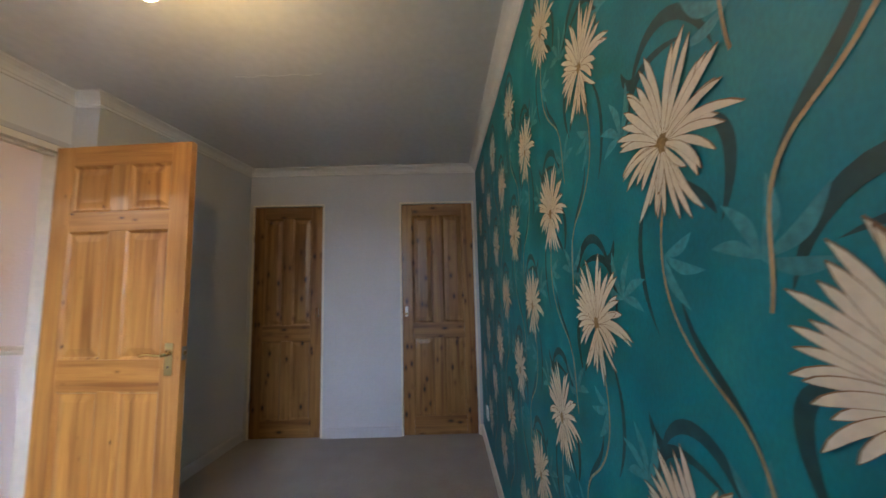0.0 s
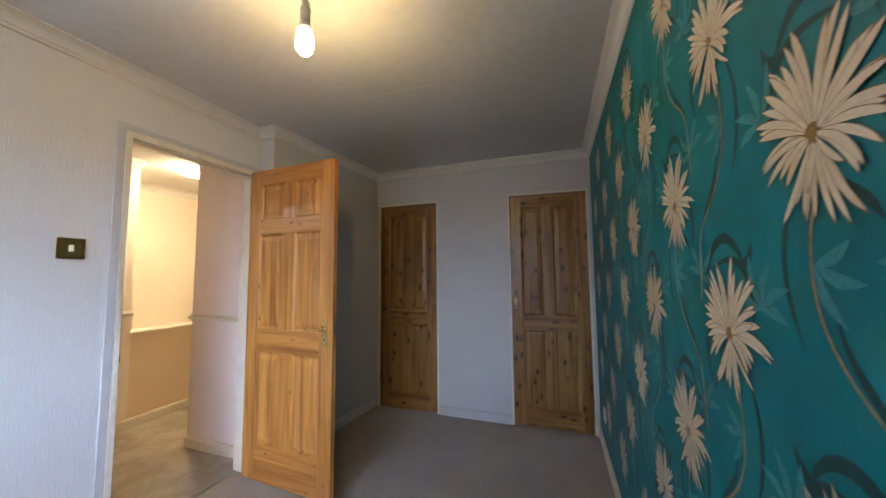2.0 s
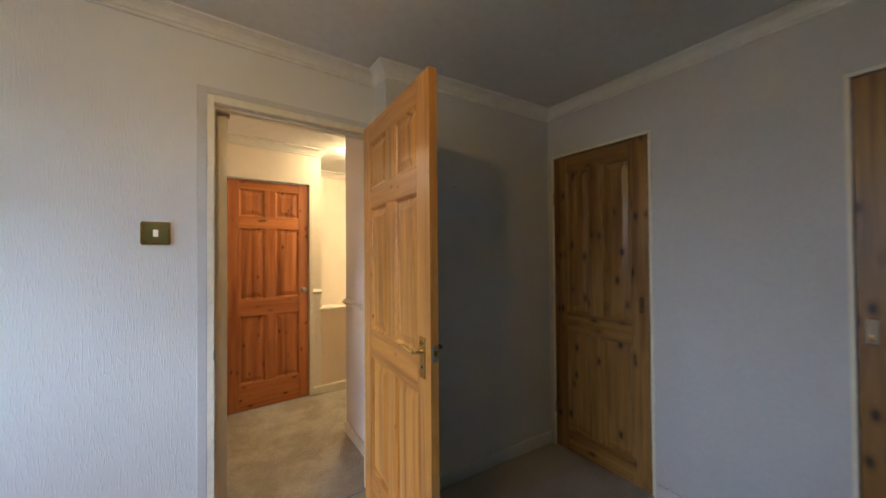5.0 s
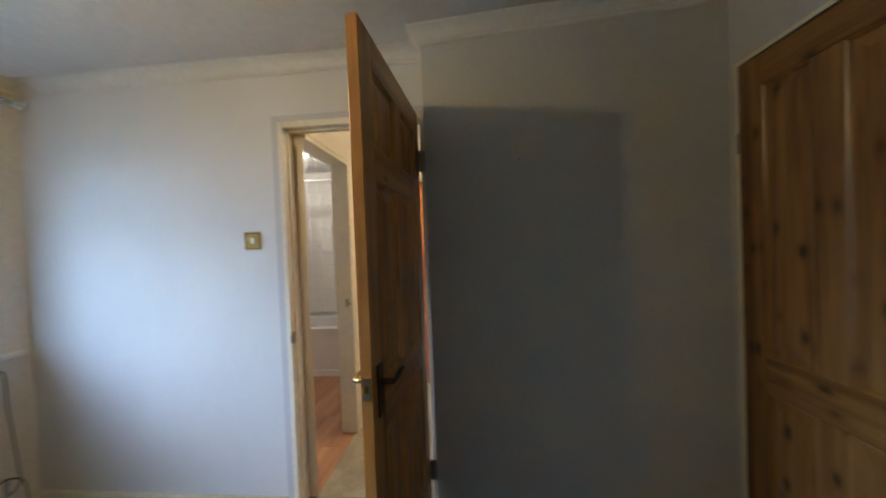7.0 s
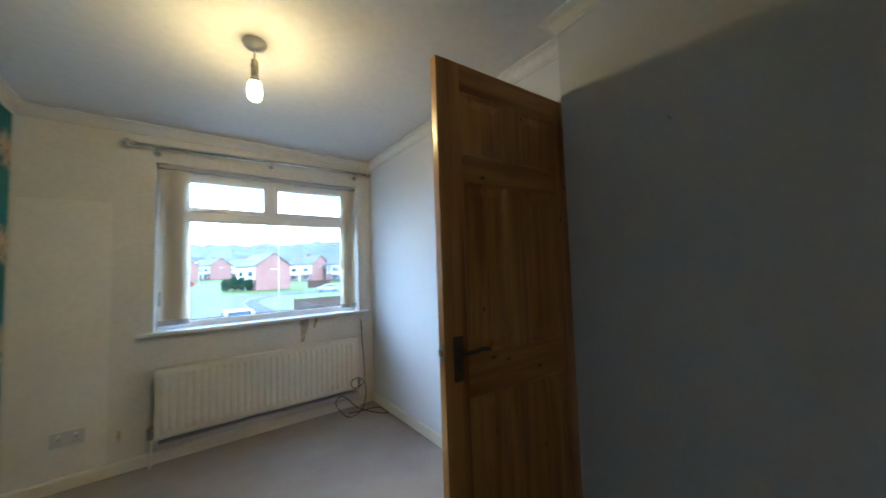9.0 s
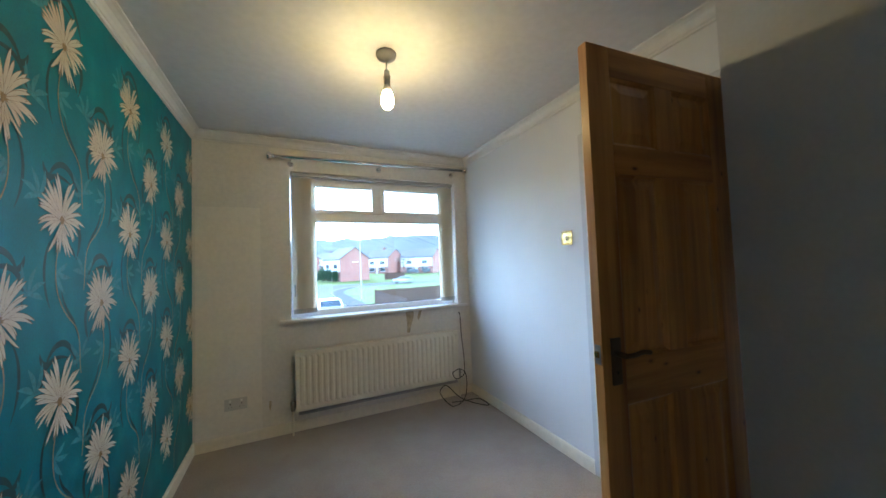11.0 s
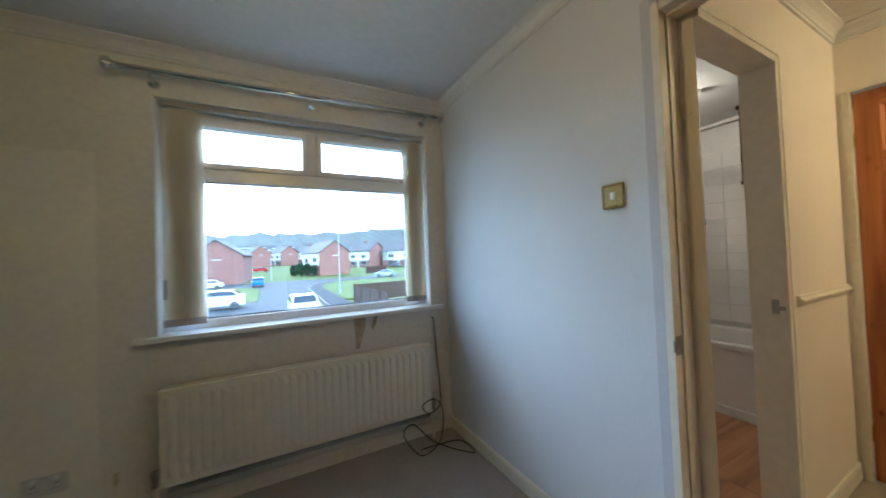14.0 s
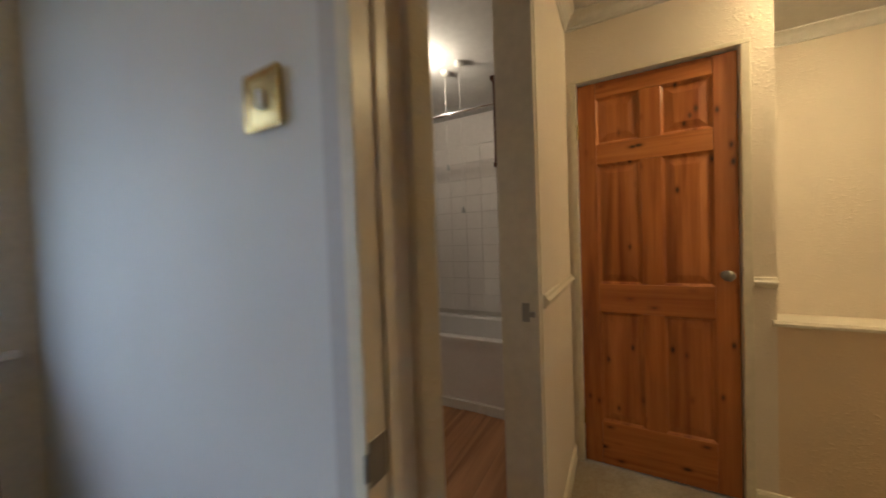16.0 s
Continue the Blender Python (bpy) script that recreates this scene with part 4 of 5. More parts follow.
part("plate", box((0, -0.012, -0.03), (0.0015, 0.012, 0.03), 0.0004), M_STEEL, bs)
part("lip", box((0.0, 0.012, -0.012), (0.012, 0.03, 0.004), 0.0008), M_STEEL, bs)

setting("ceiling_bathroom", box((BW - 0.1, -0.3, H), (-0.1, BS, H + 0.2)), M_CEIL, "white bathroom ceiling", "ceiling")
setting("wall_bath_south", box((BW - 0.1, -0.4, -0.2), (-0.1, -0.28, H + 0.2)), M_BATHWALL, "plain white bathroom wall", "wall")
wall_bw = setting("wall_bath_west", box((BW - 0.1, -0.28, -0.2), (BW, BS, H + 0.2)), M_GROUT, "white tiled bathroom wall", "wall")
setting("wall_bath_upper", box((BW + 0.0005, -0.28, 2.07), (BW + 0.008, BS, H)), M_BATHWALL, "painted strip above the bathroom tiles", "wall")
floor_b = setting("floor_bathroom", box((BW, -0.28, -0.2), (-0.1, BS + 0.1, -0.012)), M_LAM, "orange wood laminate bathroom floor", "floor")

bath = thing("bathtub", pose(BW + 0.009, 0, 0), "white acrylic bathtub with a plain side panel", "bathtub")
BD, BY0, BY1, BZ = 0.70, -0.27, BS - 0.004, 0.515
bm = bmesh.new()
outer = [(0.0, BY0), (BD, BY0), (BD, BY1), (0.0, BY1)]
def ring(z, inset, rad):
    pts = []
    for cx, cy, a0 in ((BD - inset - rad, BY0 + inset + rad, -90), (BD - inset - rad, BY1 - inset - rad, 0), (inset + rad, BY1 - inset - rad, 90), (inset + rad, BY0 + inset + rad, 180)):
        for k in range(5):
            a = radians(a0 + 22.5 * k)
            pts.append(bm.verts.new((cx + rad * math.cos(a), cy + rad * math.sin(a), z)))
    return pts
rs = [ring(BZ - 0.035, 0.0, 0.004), ring(BZ - 0.006, 0.0, 0.006), ring(BZ, 0.006, 0.01), ring(BZ, 0.06, 0.06), ring(BZ - 0.02, 0.072, 0.07), ring(0.25, 0.1, 0.1), ring(0.17, 0.16, 0.08)]
for a, b in zip(rs, rs[1:]):
    for k in range(len(a)):
        bm.faces.new((a[k], a[(k + 1) % len(a)], b[(k + 1) % len(b)], b[k]))
bm.faces.new(rs[-1])
part("tub", bm, M_BATH, bath, smooth=False)
part("side_panel", box((BD - 0.03, BY0, 0.062), (BD - 0.014, BY1, BZ - 0.036), 0.004), M_BATH, bath)
part("plinth", box((BD - 0.035, BY0, -0.012), (BD + 0.004, BY1, 0.06), 0.004), M_WHITE, bath, "white painted plinth board")

rail = thing("shower_rail", pose(BW + BD, 0, 2.10), "chrome shower curtain rail over the bath", "shower rail")
part("tube", rod((0, -0.28, 0), (0, BS - 0.001, 0), 0.011, 14), M_CHROME, rail, smooth=True)
part("end_flange", turned([(0.03, 0), (0.03, 0.006), (0.014, 0.014)], Matrix.Translation((0, BS - 0.001, 0)) @ pose(0, 0, 0, 90, 0, 0), 16), M_CHROME, rail)
cur = thing("shower_curtain", pose(BW + BD, 0, 0), "white shower curtain drawn to one side", "shower curtain")
bm = bmesh.new()
rows = []
for z in (0.30, 0.9, 1.5, 2.06):
    rows.append([bm.verts.new((0.03 * math.sin(k * 1.9) * (1.15 - 0.2 * z / 2) + 0.02, -0.2 + k * 0.0135, z)) for k in range(46)])
for a, b in zip(rows, rows[1:]):
    for k in range(45):
        bm.faces.new((a[k], a[k + 1], b[k + 1], b[k]))
bmesh.ops.solidify(bm, geom=bm.faces[:], thickness=0.002)
part("cloth", bm, M_CURT, cur, smooth=True)
bm = bmesh.new()
for k in range(8):
    bmesh.ops.create_cone(bm, cap_ends=False, segments=10, radius1=0.02, radius2=0.02, depth=0.003, matrix=Matrix.Translation((0.012, -0.19 + k * 0.08, 2.085)) @ pose(0, 0, 0, 90, 0, 0))
tagged(part("rings", bm, M_SWITCH, cur), kind="stuff")
for y, x, z, in ((0.80, -1.66, 1.70), (0.93, -1.60, 1.40)):
    pc = thing("pull_cord", pose(x, y, 0), "white ceiling pull cord with a small bell end", "pull cord")
    part("cord", rod((0, 0, z), (0, 0, H), 0.0016, 6), M_CORD, pc)
    part("bell", turned([(0.004, 0.02), (0.011, -0.012), (0.013, -0.02)], Matrix.Translation((0, 0, z)), 12), M_GREY, pc)
    part("switch_box", turned([(0.03, 0), (0.03, -0.02), (0.012, -0.03)], Matrix.Translation((0, 0, H)), 16), M_SWITCH, pc)
spot = thing("ceiling_spotlight", pose(-1.42, 0.72, H), "small chrome ceiling spotlight with a lit bulb", "spotlight")
part("mount", turned([(0.045, 0), (0.045, -0.02), (0.01, -0.026)], None, 18), M_CHROME, spot)
part("arm", rod((0, 0, -0.024), (0.0, 0.0, -0.07), 0.006), M_CHROME, spot)
part("bulb", turned([(0.012, -0.07), (0.022, -0.085), (0.03, -0.115), (0.024, -0.13), (0.004, -0.135)], None, 16), M_BLAMP, spot, "glowing warm bulb", True)
mc = thing("wall_cabinet", pose(-1.32, BS, 1.60), "small dark mahogany cabinet on the bathroom wall", "cabinet")
part("side_panel", box((-0.36, -0.21, 0), (-0.345, -0.001, 0.42), 0.003), M_MAHOG, mc)
part("side_panel", box((-0.015, -0.21, 0), (0.0, -0.001, 0.42), 0.003), M_MAHOG, mc)
part("cornice", box((-0.38, -0.235, 0.42), (0.02, -0.001, 0.442), 0.005), M_MAHOG, mc)
part("plinth", box((-0.375, -0.23, -0.022), (0.015, -0.001, 0.0), 0.005), M_MAHOG, mc)
part("back_panel", box((-0.345, -0.012, 0.0005), (-0.015, -0.001, 0.4195)), M_MAHOG, mc)
cd = part("cabinet_door", box((-0.344, -0.228, 0.002), (-0.001, -0.211, 0.418), 0.003), M_MAHOG, mc)
part("knob", turned([(0.006, 0), (0.006, 0.01), (0.012, 0.016), (0.009, 0.022)], Matrix.Translation((-0.31, -0.228, 0.2)) @ pose(0, 0, 0, 90, 0, 0), 12), M_BRASS, cd)
th = thing("towel_hook", pose(-1.1, BS, 1.06), "dark wooden round-headed towel peg on the bathroom wall", "hook")
part("peg", turned([(0.02, 0), (0.02, 0.01), (0.01, 0.016), (0.01, 0.09), (0.026, 0.1), (0.028, 0.115), (0.018, 0.125)], pose(0, -0.001, 0, 90, 0, 0), 16), M_MAHOG, th)


# ---- outside ----
def land(name, pts, z, mat, label, category, thick=0.0):
    """A flat piece of ground from its outline (x, y); with a thickness it is a raised kerbed sheet."""
    bm = bmesh.new()
    f = bm.faces.new([bm.verts.new((x, y, z)) for x, y in pts])
    if thick:
        r = bmesh.ops.extrude_face_region(bm, geom=[f])
        bmesh.ops.translate(bm, vec=(0, 0, thick), verts=[v for v in r["geom"] if isinstance(v, bmesh.types.BMVert)])
    return setting(name, bm, mat, label, category)


def rise(y, x=0.0):
    """Height of the ground: level in the street, then climbing towards the hills."""
    d = max(0.0, -y - 74.0)
    return GZ + 0.028 * d


def grass_mat():
    m, nt, b = material("lawn_grass")
    n1 = node(nt, "ShaderNodeTexNoise", Scale=0.35, Detail=6.0)
    n2 = node(nt, "ShaderNodeTexNoise", Scale=14.0, Detail=3.0)
    v = coords(nt, (1, 1, 1))
    nt.links.new(v, n1.inputs["Vector"])
    nt.links.new(v, n2.inputs["Vector"])
    a = ramp(nt, n1.outputs[0], [(0.35, (0.075, 0.105, 0.012)), (0.65, (0.12, 0.155, 0.025))])
    c = ramp(nt, n2.outputs[0], [(0.3, (0.7, 0.7, 0.6)), (0.7, (1, 1, 1))])
    nt.links.new(mix(nt, 1.0, a, c, "MULTIPLY"), b.inputs["Base Color"])
    b.inputs["Roughness"].default_value = 0.95
    bump(nt, b, n2.outputs[0], 0.8, 0.05)
    return m


def brick_mat():
    m, nt, b = material("red_brick")
    br = nt.nodes.new("ShaderNodeTexBrick")
    br.inputs["Color1"].default_value = (0.34, 0.135, 0.10, 1)
    br.inputs["Color2"].default_value = (0.27, 0.10, 0.075, 1)
    br.inputs["Mortar"].default_value = (0.36, 0.29, 0.25, 1)
    br.inputs["Scale"].default_value = 1.0
    br.inputs["Brick Width"].default_value, br.inputs["Row Height"].default_value, br.inputs["Mortar Size"].default_value = 0.225, 0.075, 0.008
    tc = nt.nodes.new("ShaderNodeTexCoord")
    sx = nt.nodes.new("ShaderNodeSeparateXYZ")
    cx = nt.nodes.new("ShaderNodeCombineXYZ")
    ad = nt.nodes.new("ShaderNodeMath")
    nt.links.new(tc.outputs["Object"], sx.inputs[0])
    nt.links.new(sx.outputs["X"], ad.inputs[0])
    nt.links.new(sx.outputs["Y"], ad.inputs[1])
    nt.links.new(ad.outputs[0], cx.inputs["X"])
    nt.links.new(sx.outputs["Z"], cx.inputs["Y"])
    nt.links.new(cx.outputs[0], br.inputs["Vector"])
    n = node(nt, "ShaderNodeTexNoise", Scale=0.8, Detail=4.0)
    nt.links.new(tc.outputs["Object"], n.inputs["Vector"])
    tone = ramp(nt, n.outputs[0], [(0.3, (0.75, 0.75, 0.75)), (0.7, (1, 1, 1))])
    nt.links.new(mix(nt, 1.0, br.outputs["Color"], tone, "MULTIPLY"), b.inputs["Base Color"])
    b.inputs["Roughness"].default_value = 0.9
    return m


M_GRASS = grass_mat()
M_ROAD = plain("wet_asphalt", (0.042, 0.044, 0.048), 0.85, grain=0.25, size=6, relief=0.004)
M_PATH = plain("tarmac_footway", (0.028, 0.029, 0.033), 0.95, grain=0.2, size=8, relief=0.003)
M_KERB = plain("concrete_kerb", (0.20, 0.20, 0.19), 0.9, grain=0.15, size=5)
M_BRICK = brick_mat()
M_ROOF = plain("grey_roof_tiles", (0.10, 0.095, 0.095), 0.8, grain=0.25, size=4, relief=0.02)
M_CLAD = plain("white_cladding", (0.72, 0.72, 0.70), 0.5, grain=0.05, size=4)
M_HGLASS = plain("house_window_glass", (0.05, 0.06, 0.07), 0.08)
M_FENCE = plain("brown_fence_boards", (0.075, 0.04, 0.026), 0.85, grain=0.3, size=9)
M_LEAF = plain("conifer_leaf", (0.03, 0.07, 0.025), 0.8, grain=0.4, size=12)
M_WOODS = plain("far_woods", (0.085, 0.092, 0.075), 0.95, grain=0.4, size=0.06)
M_BARK = plain("bare_bark", (0.16, 0.13, 0.11), 0.9, grain=0.2)
M_LAMPPOST = plain("galvanised_post", (0.45, 0.46, 0.47), 0.5, 0.6)
M_TYRE = plain("tyre_rubber", (0.02, 0.02, 0.021), 0.8)
M_CARGLASS = plain("car_glass", (0.03, 0.04, 0.05), 0.06)
M_TAIL = plain("red_lamp_lens", (0.35, 0.01, 0.01), 0.2)
M_HEAD = plain("clear_lamp_lens", (0.7, 0.72, 0.74), 0.1)

bm = bmesh.new()
ys = [-8, -30, -50, -62, -74, -90, -120, -160, -220, -300, -420]
xs = [-320, -160, -80, -40, -20, 0, 20, 40, 80, 160, 320]
vs = [[bm.verts.new((x * (1 + (-y) / 300), y, rise(y) - 0.12)) for x in xs] for y in ys]
for a, b in zip(vs, vs[1:]):
    for k in range(len(xs) - 1):
        bm.faces.new((a[k], a[k + 1], b[k + 1], b[k]))
back = [bm.verts.new((x, 60, GZ - 0.12)) for x in xs]
for k in range(len(xs) - 1):
    bm.faces.new((back[k], back[k + 1], vs[0][k + 1], vs[0][k]))
setting("ground", bm, M_GRASS, "rough winter grass of the estate", "ground")
road_pts = [(2.2, -9), (2.3, -52), (3.2, -57), (6, -60.5), (11, -62), (70, -62), (70, -70), (-90, -73), (-90, -65.5), (-14, -62.5), (-8.0, -60), (-5.2, -55), (-3.7, -48), (-3.4, -9)]
land("road", road_pts, GZ - 0.02, M_ROAD, "damp grey asphalt side road meeting a cross street", "road")
land("pavement", [(-3.4, -9), (-3.7, -48), (-5.2, -55), (-8.0, -60), (-14, -62.5), (-60, -64.8), (-60, -63), (-14, -60.6), (-9.2, -58.4), (-6.8, -54), (-5.4, -47.5), (-5.2, -9)], GZ - 0.02, M_PATH, "dark tarmac footway along the kerb", "pavement", 0.11)
bm = bmesh.new()
kl = [(-3.4, -9), (-3.4, -30), (-3.7, -48), (-5.2, -55), (-8.0, -60), (-14, -62.5), (-40, -64)]
for a, b in zip(kl, kl[1:]):
    d = (Vector(b) - Vector(a))
    n = Vector((d.y, -d.x)).normalized() * 0.14
    q = [bm.verts.new((p[0] + s * n.x, p[1] + s * n.y, GZ - 0.05 + h)) for h in (0, 0.17) for p, s in ((a, 0), (b, 0), (b, -1), (a, -1))]
    for f in ((0, 1, 2, 3), (4, 5, 6, 7), (0, 1, 5, 4), (1, 2, 6, 5), (2, 3, 7, 6), (3, 0, 4, 7)):
        bm.faces.new([q[k] for k in f])
setting("kerb", bm, M_KERB, "pale concrete kerb of the side road", "kerb")
land("verge", [(-5.4, -31), (-5.4, -47.5), (-6.8, -54), (-9.2, -58.4), (-14, -60.6), (-60, -63), (-60, -31)], GZ - 0.05, M_GRASS, "green lawn on the street corner", "lawn", 0.12)
land("verge_opposite", [(2.3, -36), (2.4, -52), (3.4, -56.5), (6.2, -59.6), (30, -61), (30, -36)], GZ - 0.05, M_GRASS, "green grass verge by the parked cars", "lawn", 0.1)
land("driveway", [(2.25, -9), (2.25, -36), (30, -36), (30, -9)], GZ - 0.04, M_ROAD, "asphalt parking bay beside the road", "parking bay", 0.05)


def window_unit(parent, x, y, z, w, h, face):
    """A window on a house wall. face: 'x+', 'y+'."""
    t = 0.06
    if face == "y+":
        fr = box((x - w / 2, y, z), (x + w / 2, y + t, z + h))
        pa = box((x - w / 2 + 0.08, y + t - 0.02, z + 0.08), (x - 0.04, y + t + 0.006, z + h - 0.08))
        pb = box((x + 0.04, y + t - 0.02, z + 0.08), (x + w / 2 - 0.08, y + t + 0.006, z + h - 0.08))
    else:
        fr = box((x, y - w / 2, z), (x + t, y + w / 2, z + h))
        pa = box((x + t - 0.02, y - w / 2 + 0.08, z + 0.08), (x + t + 0.006, y - 0.04, z + h - 0.08))
        pb = box((x + t - 0.02, y + 0.04, z + 0.08), (x + t + 0.006, y + w / 2 - 0.08, z + h - 0.08))
    f = part("window", fr, M_CLAD, parent)
    part("pane", pa, M_HGLASS, f)
    part("pane", pb, M_HGLASS, f)


def house(x, y, turn, w=8.0, d=11.0, eave=5.8, ridge=8.7, label="", chimney=True, group="estate houses"):
    """A two-storey brick house: its gable faces +y, its white-clad front faces +x."""
    ob = thing("house", pose(x, y, rise(y) - 0.15, 0, 0, turn), label, "house", group)
    bm = bmesh.new()
    pts = [(-w / 2, 0, 0), (w / 2, 0, 0), (w / 2, 0, eave), (0, 0, ridge), (-w / 2, 0, eave)]
    a = [bm.verts.new(p) for p in pts]
    b = [bm.verts.new((p[0], -d, p[2])) for p in pts]
    bm.faces.new(a)
    bm.faces.new(b[::-1])
    for k in range(5):
        bm.faces.new((a[k], a[(k + 1) % 5], b[(k + 1) % 5], b[k]))
    part("wall", bm, M_BRICK, ob, "red brick walls")
    bm = bmesh.new()
    sl = (ridge - eave) / (w / 2)
    for s in (-1, 1):
        q = [(0, 0.3), (0, -d - 0.3)]
        p0 = [bm.verts.new((s * u, v, ridge - sl * u + h)) for h in (0.02, 0.16) for u, v in ((0, 0.25), (w / 2 + 0.35, 0.25), (w / 2 + 0.35, -d - 0.25), (0, -d - 0.25))]
        for f in ((0, 1, 2, 3), (4, 5, 6, 7), (0, 1, 5, 4), (1, 2, 6, 5), (2, 3, 7, 6), (3, 0, 4, 7)):
            bm.faces.new([p0[k] for k in f])
    roof = part("roof", bm, M_ROOF, ob, "dark grey tiled roof")
    if chimney:
        part("chimney", box((-0.4, -d / 2 - 0.3, ridge - 0.3), (0.4, -d / 2 + 0.3, ridge + 0.8)), M_BRICK, roof)
    part("cladding", box((w / 2, -d + 0.4, 2.5), (w / 2 + 0.08, -0.3, eave - 0.25)), M_CLAD, ob, "white board cladding")
    for yy in (-d * 0.25, -d * 0.72):
        window_unit(ob, w / 2 + 0.081, yy, 3.3, 2.2, 1.2, "x+")
        window_unit(ob, w / 2, yy, 0.8, 2.4, 1.4, "x+")
    part("front_door", box((w / 2, -d * 0.5 - 0.5, 0.1), (w / 2 + 0.07, -d * 0.5 + 0.5, 2.2)), M_CLAD, ob)
    part("porch_roof", box((w / 2, -d * 0.5 - 1.6, 2.25), (w / 2 + 1.0, -d * 0.5 + 1.6, 2.42)), M_CLAD, ob)
    part("vent_strip", box((-0.9, 0.0, 4.85), (0.7, 0.03, 5.0)), M_CLAD, ob)
    return ob


BRK = "two-storey red brick estate house with dark gable roof"
house(-13.6, -84, 16, label="red brick corner house with plain gable and white front", chimney=False)
house(10.2, -74, -6, w=9, label="brown brick house with a broad gable behind the parked cars", chimney=False)
house(-33, -112, 32, label=BRK)
house(-58, -112, 42, w=9, d=12, label=BRK)
house(-46, -104, 42, d=13, label="row of brick houses with white-clad fronts", chimney=False)
house(4.0, -150, 20, label=BRK)
house(-7, -158, 24, label=BRK)
house(22, -96, -4, label=BRK)
house(-70, -140, 60, d=26, label=BRK, chimney=False)
house(-22, -170, 30, d=18, label=BRK)
house(36, -130, 10, d=18, label=BRK)

setting("wall_ground_storey", box((-3.2, -0.29, GZ - 0.2), (W + 0.12, 4.7, -0.21)), M_BRICK, "red brick ground storey of the house", "wall")

# far hills with woods, and the roofs on their slopes
bm = bmesh.new()
rnd = random.Random(4)
rows = []
for y, base, amp in ((-420, 0, 0), (-520, 15, 5), (-680, 38, 9), (-800, 50, 10)):
    rows.append([bm.verts.new((x, y, rise(-420) + base + amp * noise.noise((x / 260, y / 150, 1.3)) + (6 * noise.noise((x / 30, y, 2.0)) + 4.5 * noise.noise((x / 11, y, 5.0)) if y < -600 else 0) + (16 * math.exp(-((x + 330) / 260) ** 2) if y < -600 else 0))) for x in range(-1400, 1401, 8)])
for a, b in zip(rows, rows[1:]):
    for k in range(len(a) - 1):
        bm.faces.new((a[k], a[k + 1], b[k + 1], b[k]))
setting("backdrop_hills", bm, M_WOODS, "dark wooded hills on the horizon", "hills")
bm = bmesh.new()
for k in range(560):
    x, y = rnd.uniform(-420, 260), rnd.uniform(-640, -190) if k % 2 else rnd.uniform(-600, -420)
    zb = rise(max(y, -420)) + max(0, (-y - 420) / 260 * 26)
    w, d, h = rnd.uniform(6, 14), rnd.uniform(6, 9), rnd.uniform(4.5, 6)
    add_box(bm, (x, y, zb - 2), (x + w, y + d, zb + h))
    for f in bm.faces[-6:]:
        f.material_index = k % 3
    v = [bm.verts.new(c) for c in ((x, y, zb + h), (x + w, y, zb + h), (x + w, y + d, zb + h), (x, y + d, zb + h), (x, y + d / 2, zb + h + 2.4), (x + w, y + d / 2, zb + h + 2.4))]
    for f in ((0, 1, 5, 4), (2, 3, 4, 5), (0, 4, 3), (1, 2, 5)):
        bm.faces.new([v[q] for q in f]).material_index = 3
tagged(obj("distant_houses", bm, [M_CLAD, M_BRICK, M_CLAD, M_ROOF]), "small far-off houses scattered over the hillside", "houses", kind="stuff")


def fence(pts, height, label, posts=2.4, board=0.11):
    ob = thing("fence", pose(0, 0, GZ), label, "fence")
    for a, b in zip(pts, pts[1:]):
        a, b = Vector(a), Vector(b)
        n = int((b - a).length / (board + 0.012))
        ang = math.degrees(math.atan2(b.y - a.y, b.x - a.x))
        me = bpy.data.meshes.new("board")
        bmb = box((0, -0.012, 0.02), (board, 0.012, height), 0.0)
        bmb.to_mesh(me)
        bmb.free()
        me.materials.append(M_FENCE)
        for k in range(n):
            p = a + (b - a) * (k / n)
            o = new("board", me)
            o.parent = ob
            o.matrix_basis = pose(p.x, p.y, 0.03 * math.sin(k * 3.1), 0, 0, ang)
        for k in range(int((b - a).length / posts) + 1):
            p = a + (b - a).normalized() * k * posts
            part("post", box((p.x - 0.05, p.y - 0.07, 0), (p.x + 0.05, p.y + 0.03, height + 0.08)), M_FENCE, ob)
    return ob


fence([(-5.7, -28.5), (-16.5, -29.5)], 1.6, "weathered brown board fence round a back garden")
fence([(-5.7, -28.3), (-5.9, -19.5)], 1.55, "weathered brown board fence along the footway")
fence([(9.0, -47.5), (18.5, -45)], 1.9, "tall dark brown board fence by the parking bay")
fence([(-21, -82.5), (-27, -84)], 1.9, "dark board fence beside the brick house")

post = thing("street_lamp", pose(-5.9, -36.5, GZ), "tall slim galvanised street lamp on the corner lawn", "street lamp")
part("post", rod((0, 0, 0), (0, 0, 7.6), 0.075, 12, 0.045), M_LAMPPOST, post)
part("post_base", rod((0, 0, 0), (0, 0, 1.1), 0.11, 12), M_LAMPPOST, post)
part("arm", rod((0, 0, 7.55), (0.5, 0, 7.7), 0.03), M_LAMPPOST, post)
part("lantern", box((0.4, -0.1, 7.64), (0.95, 0.1, 7.76), 0.03), M_LAMPPOST, post)
pst = thing("sign_post", pose(0.8, -77, GZ + 0.1), "short green-grey sign post on the far verge", "sign post")
part("post", rod((0, 0, 0), (0, 0, 5.0), 0.07), M_LAMPPOST, pst)

CAR_SIDE = [(-2.05, 0.35), (-2.08, 0.62), (-1.98, 0.92), (-1.15, 1.02), (-0.55, 1.40), (0.35, 1.46), (1.25, 1.40), (1.72, 1.02), (2.0, 0.95), (2.06, 0.60), (2.02, 0.35)]


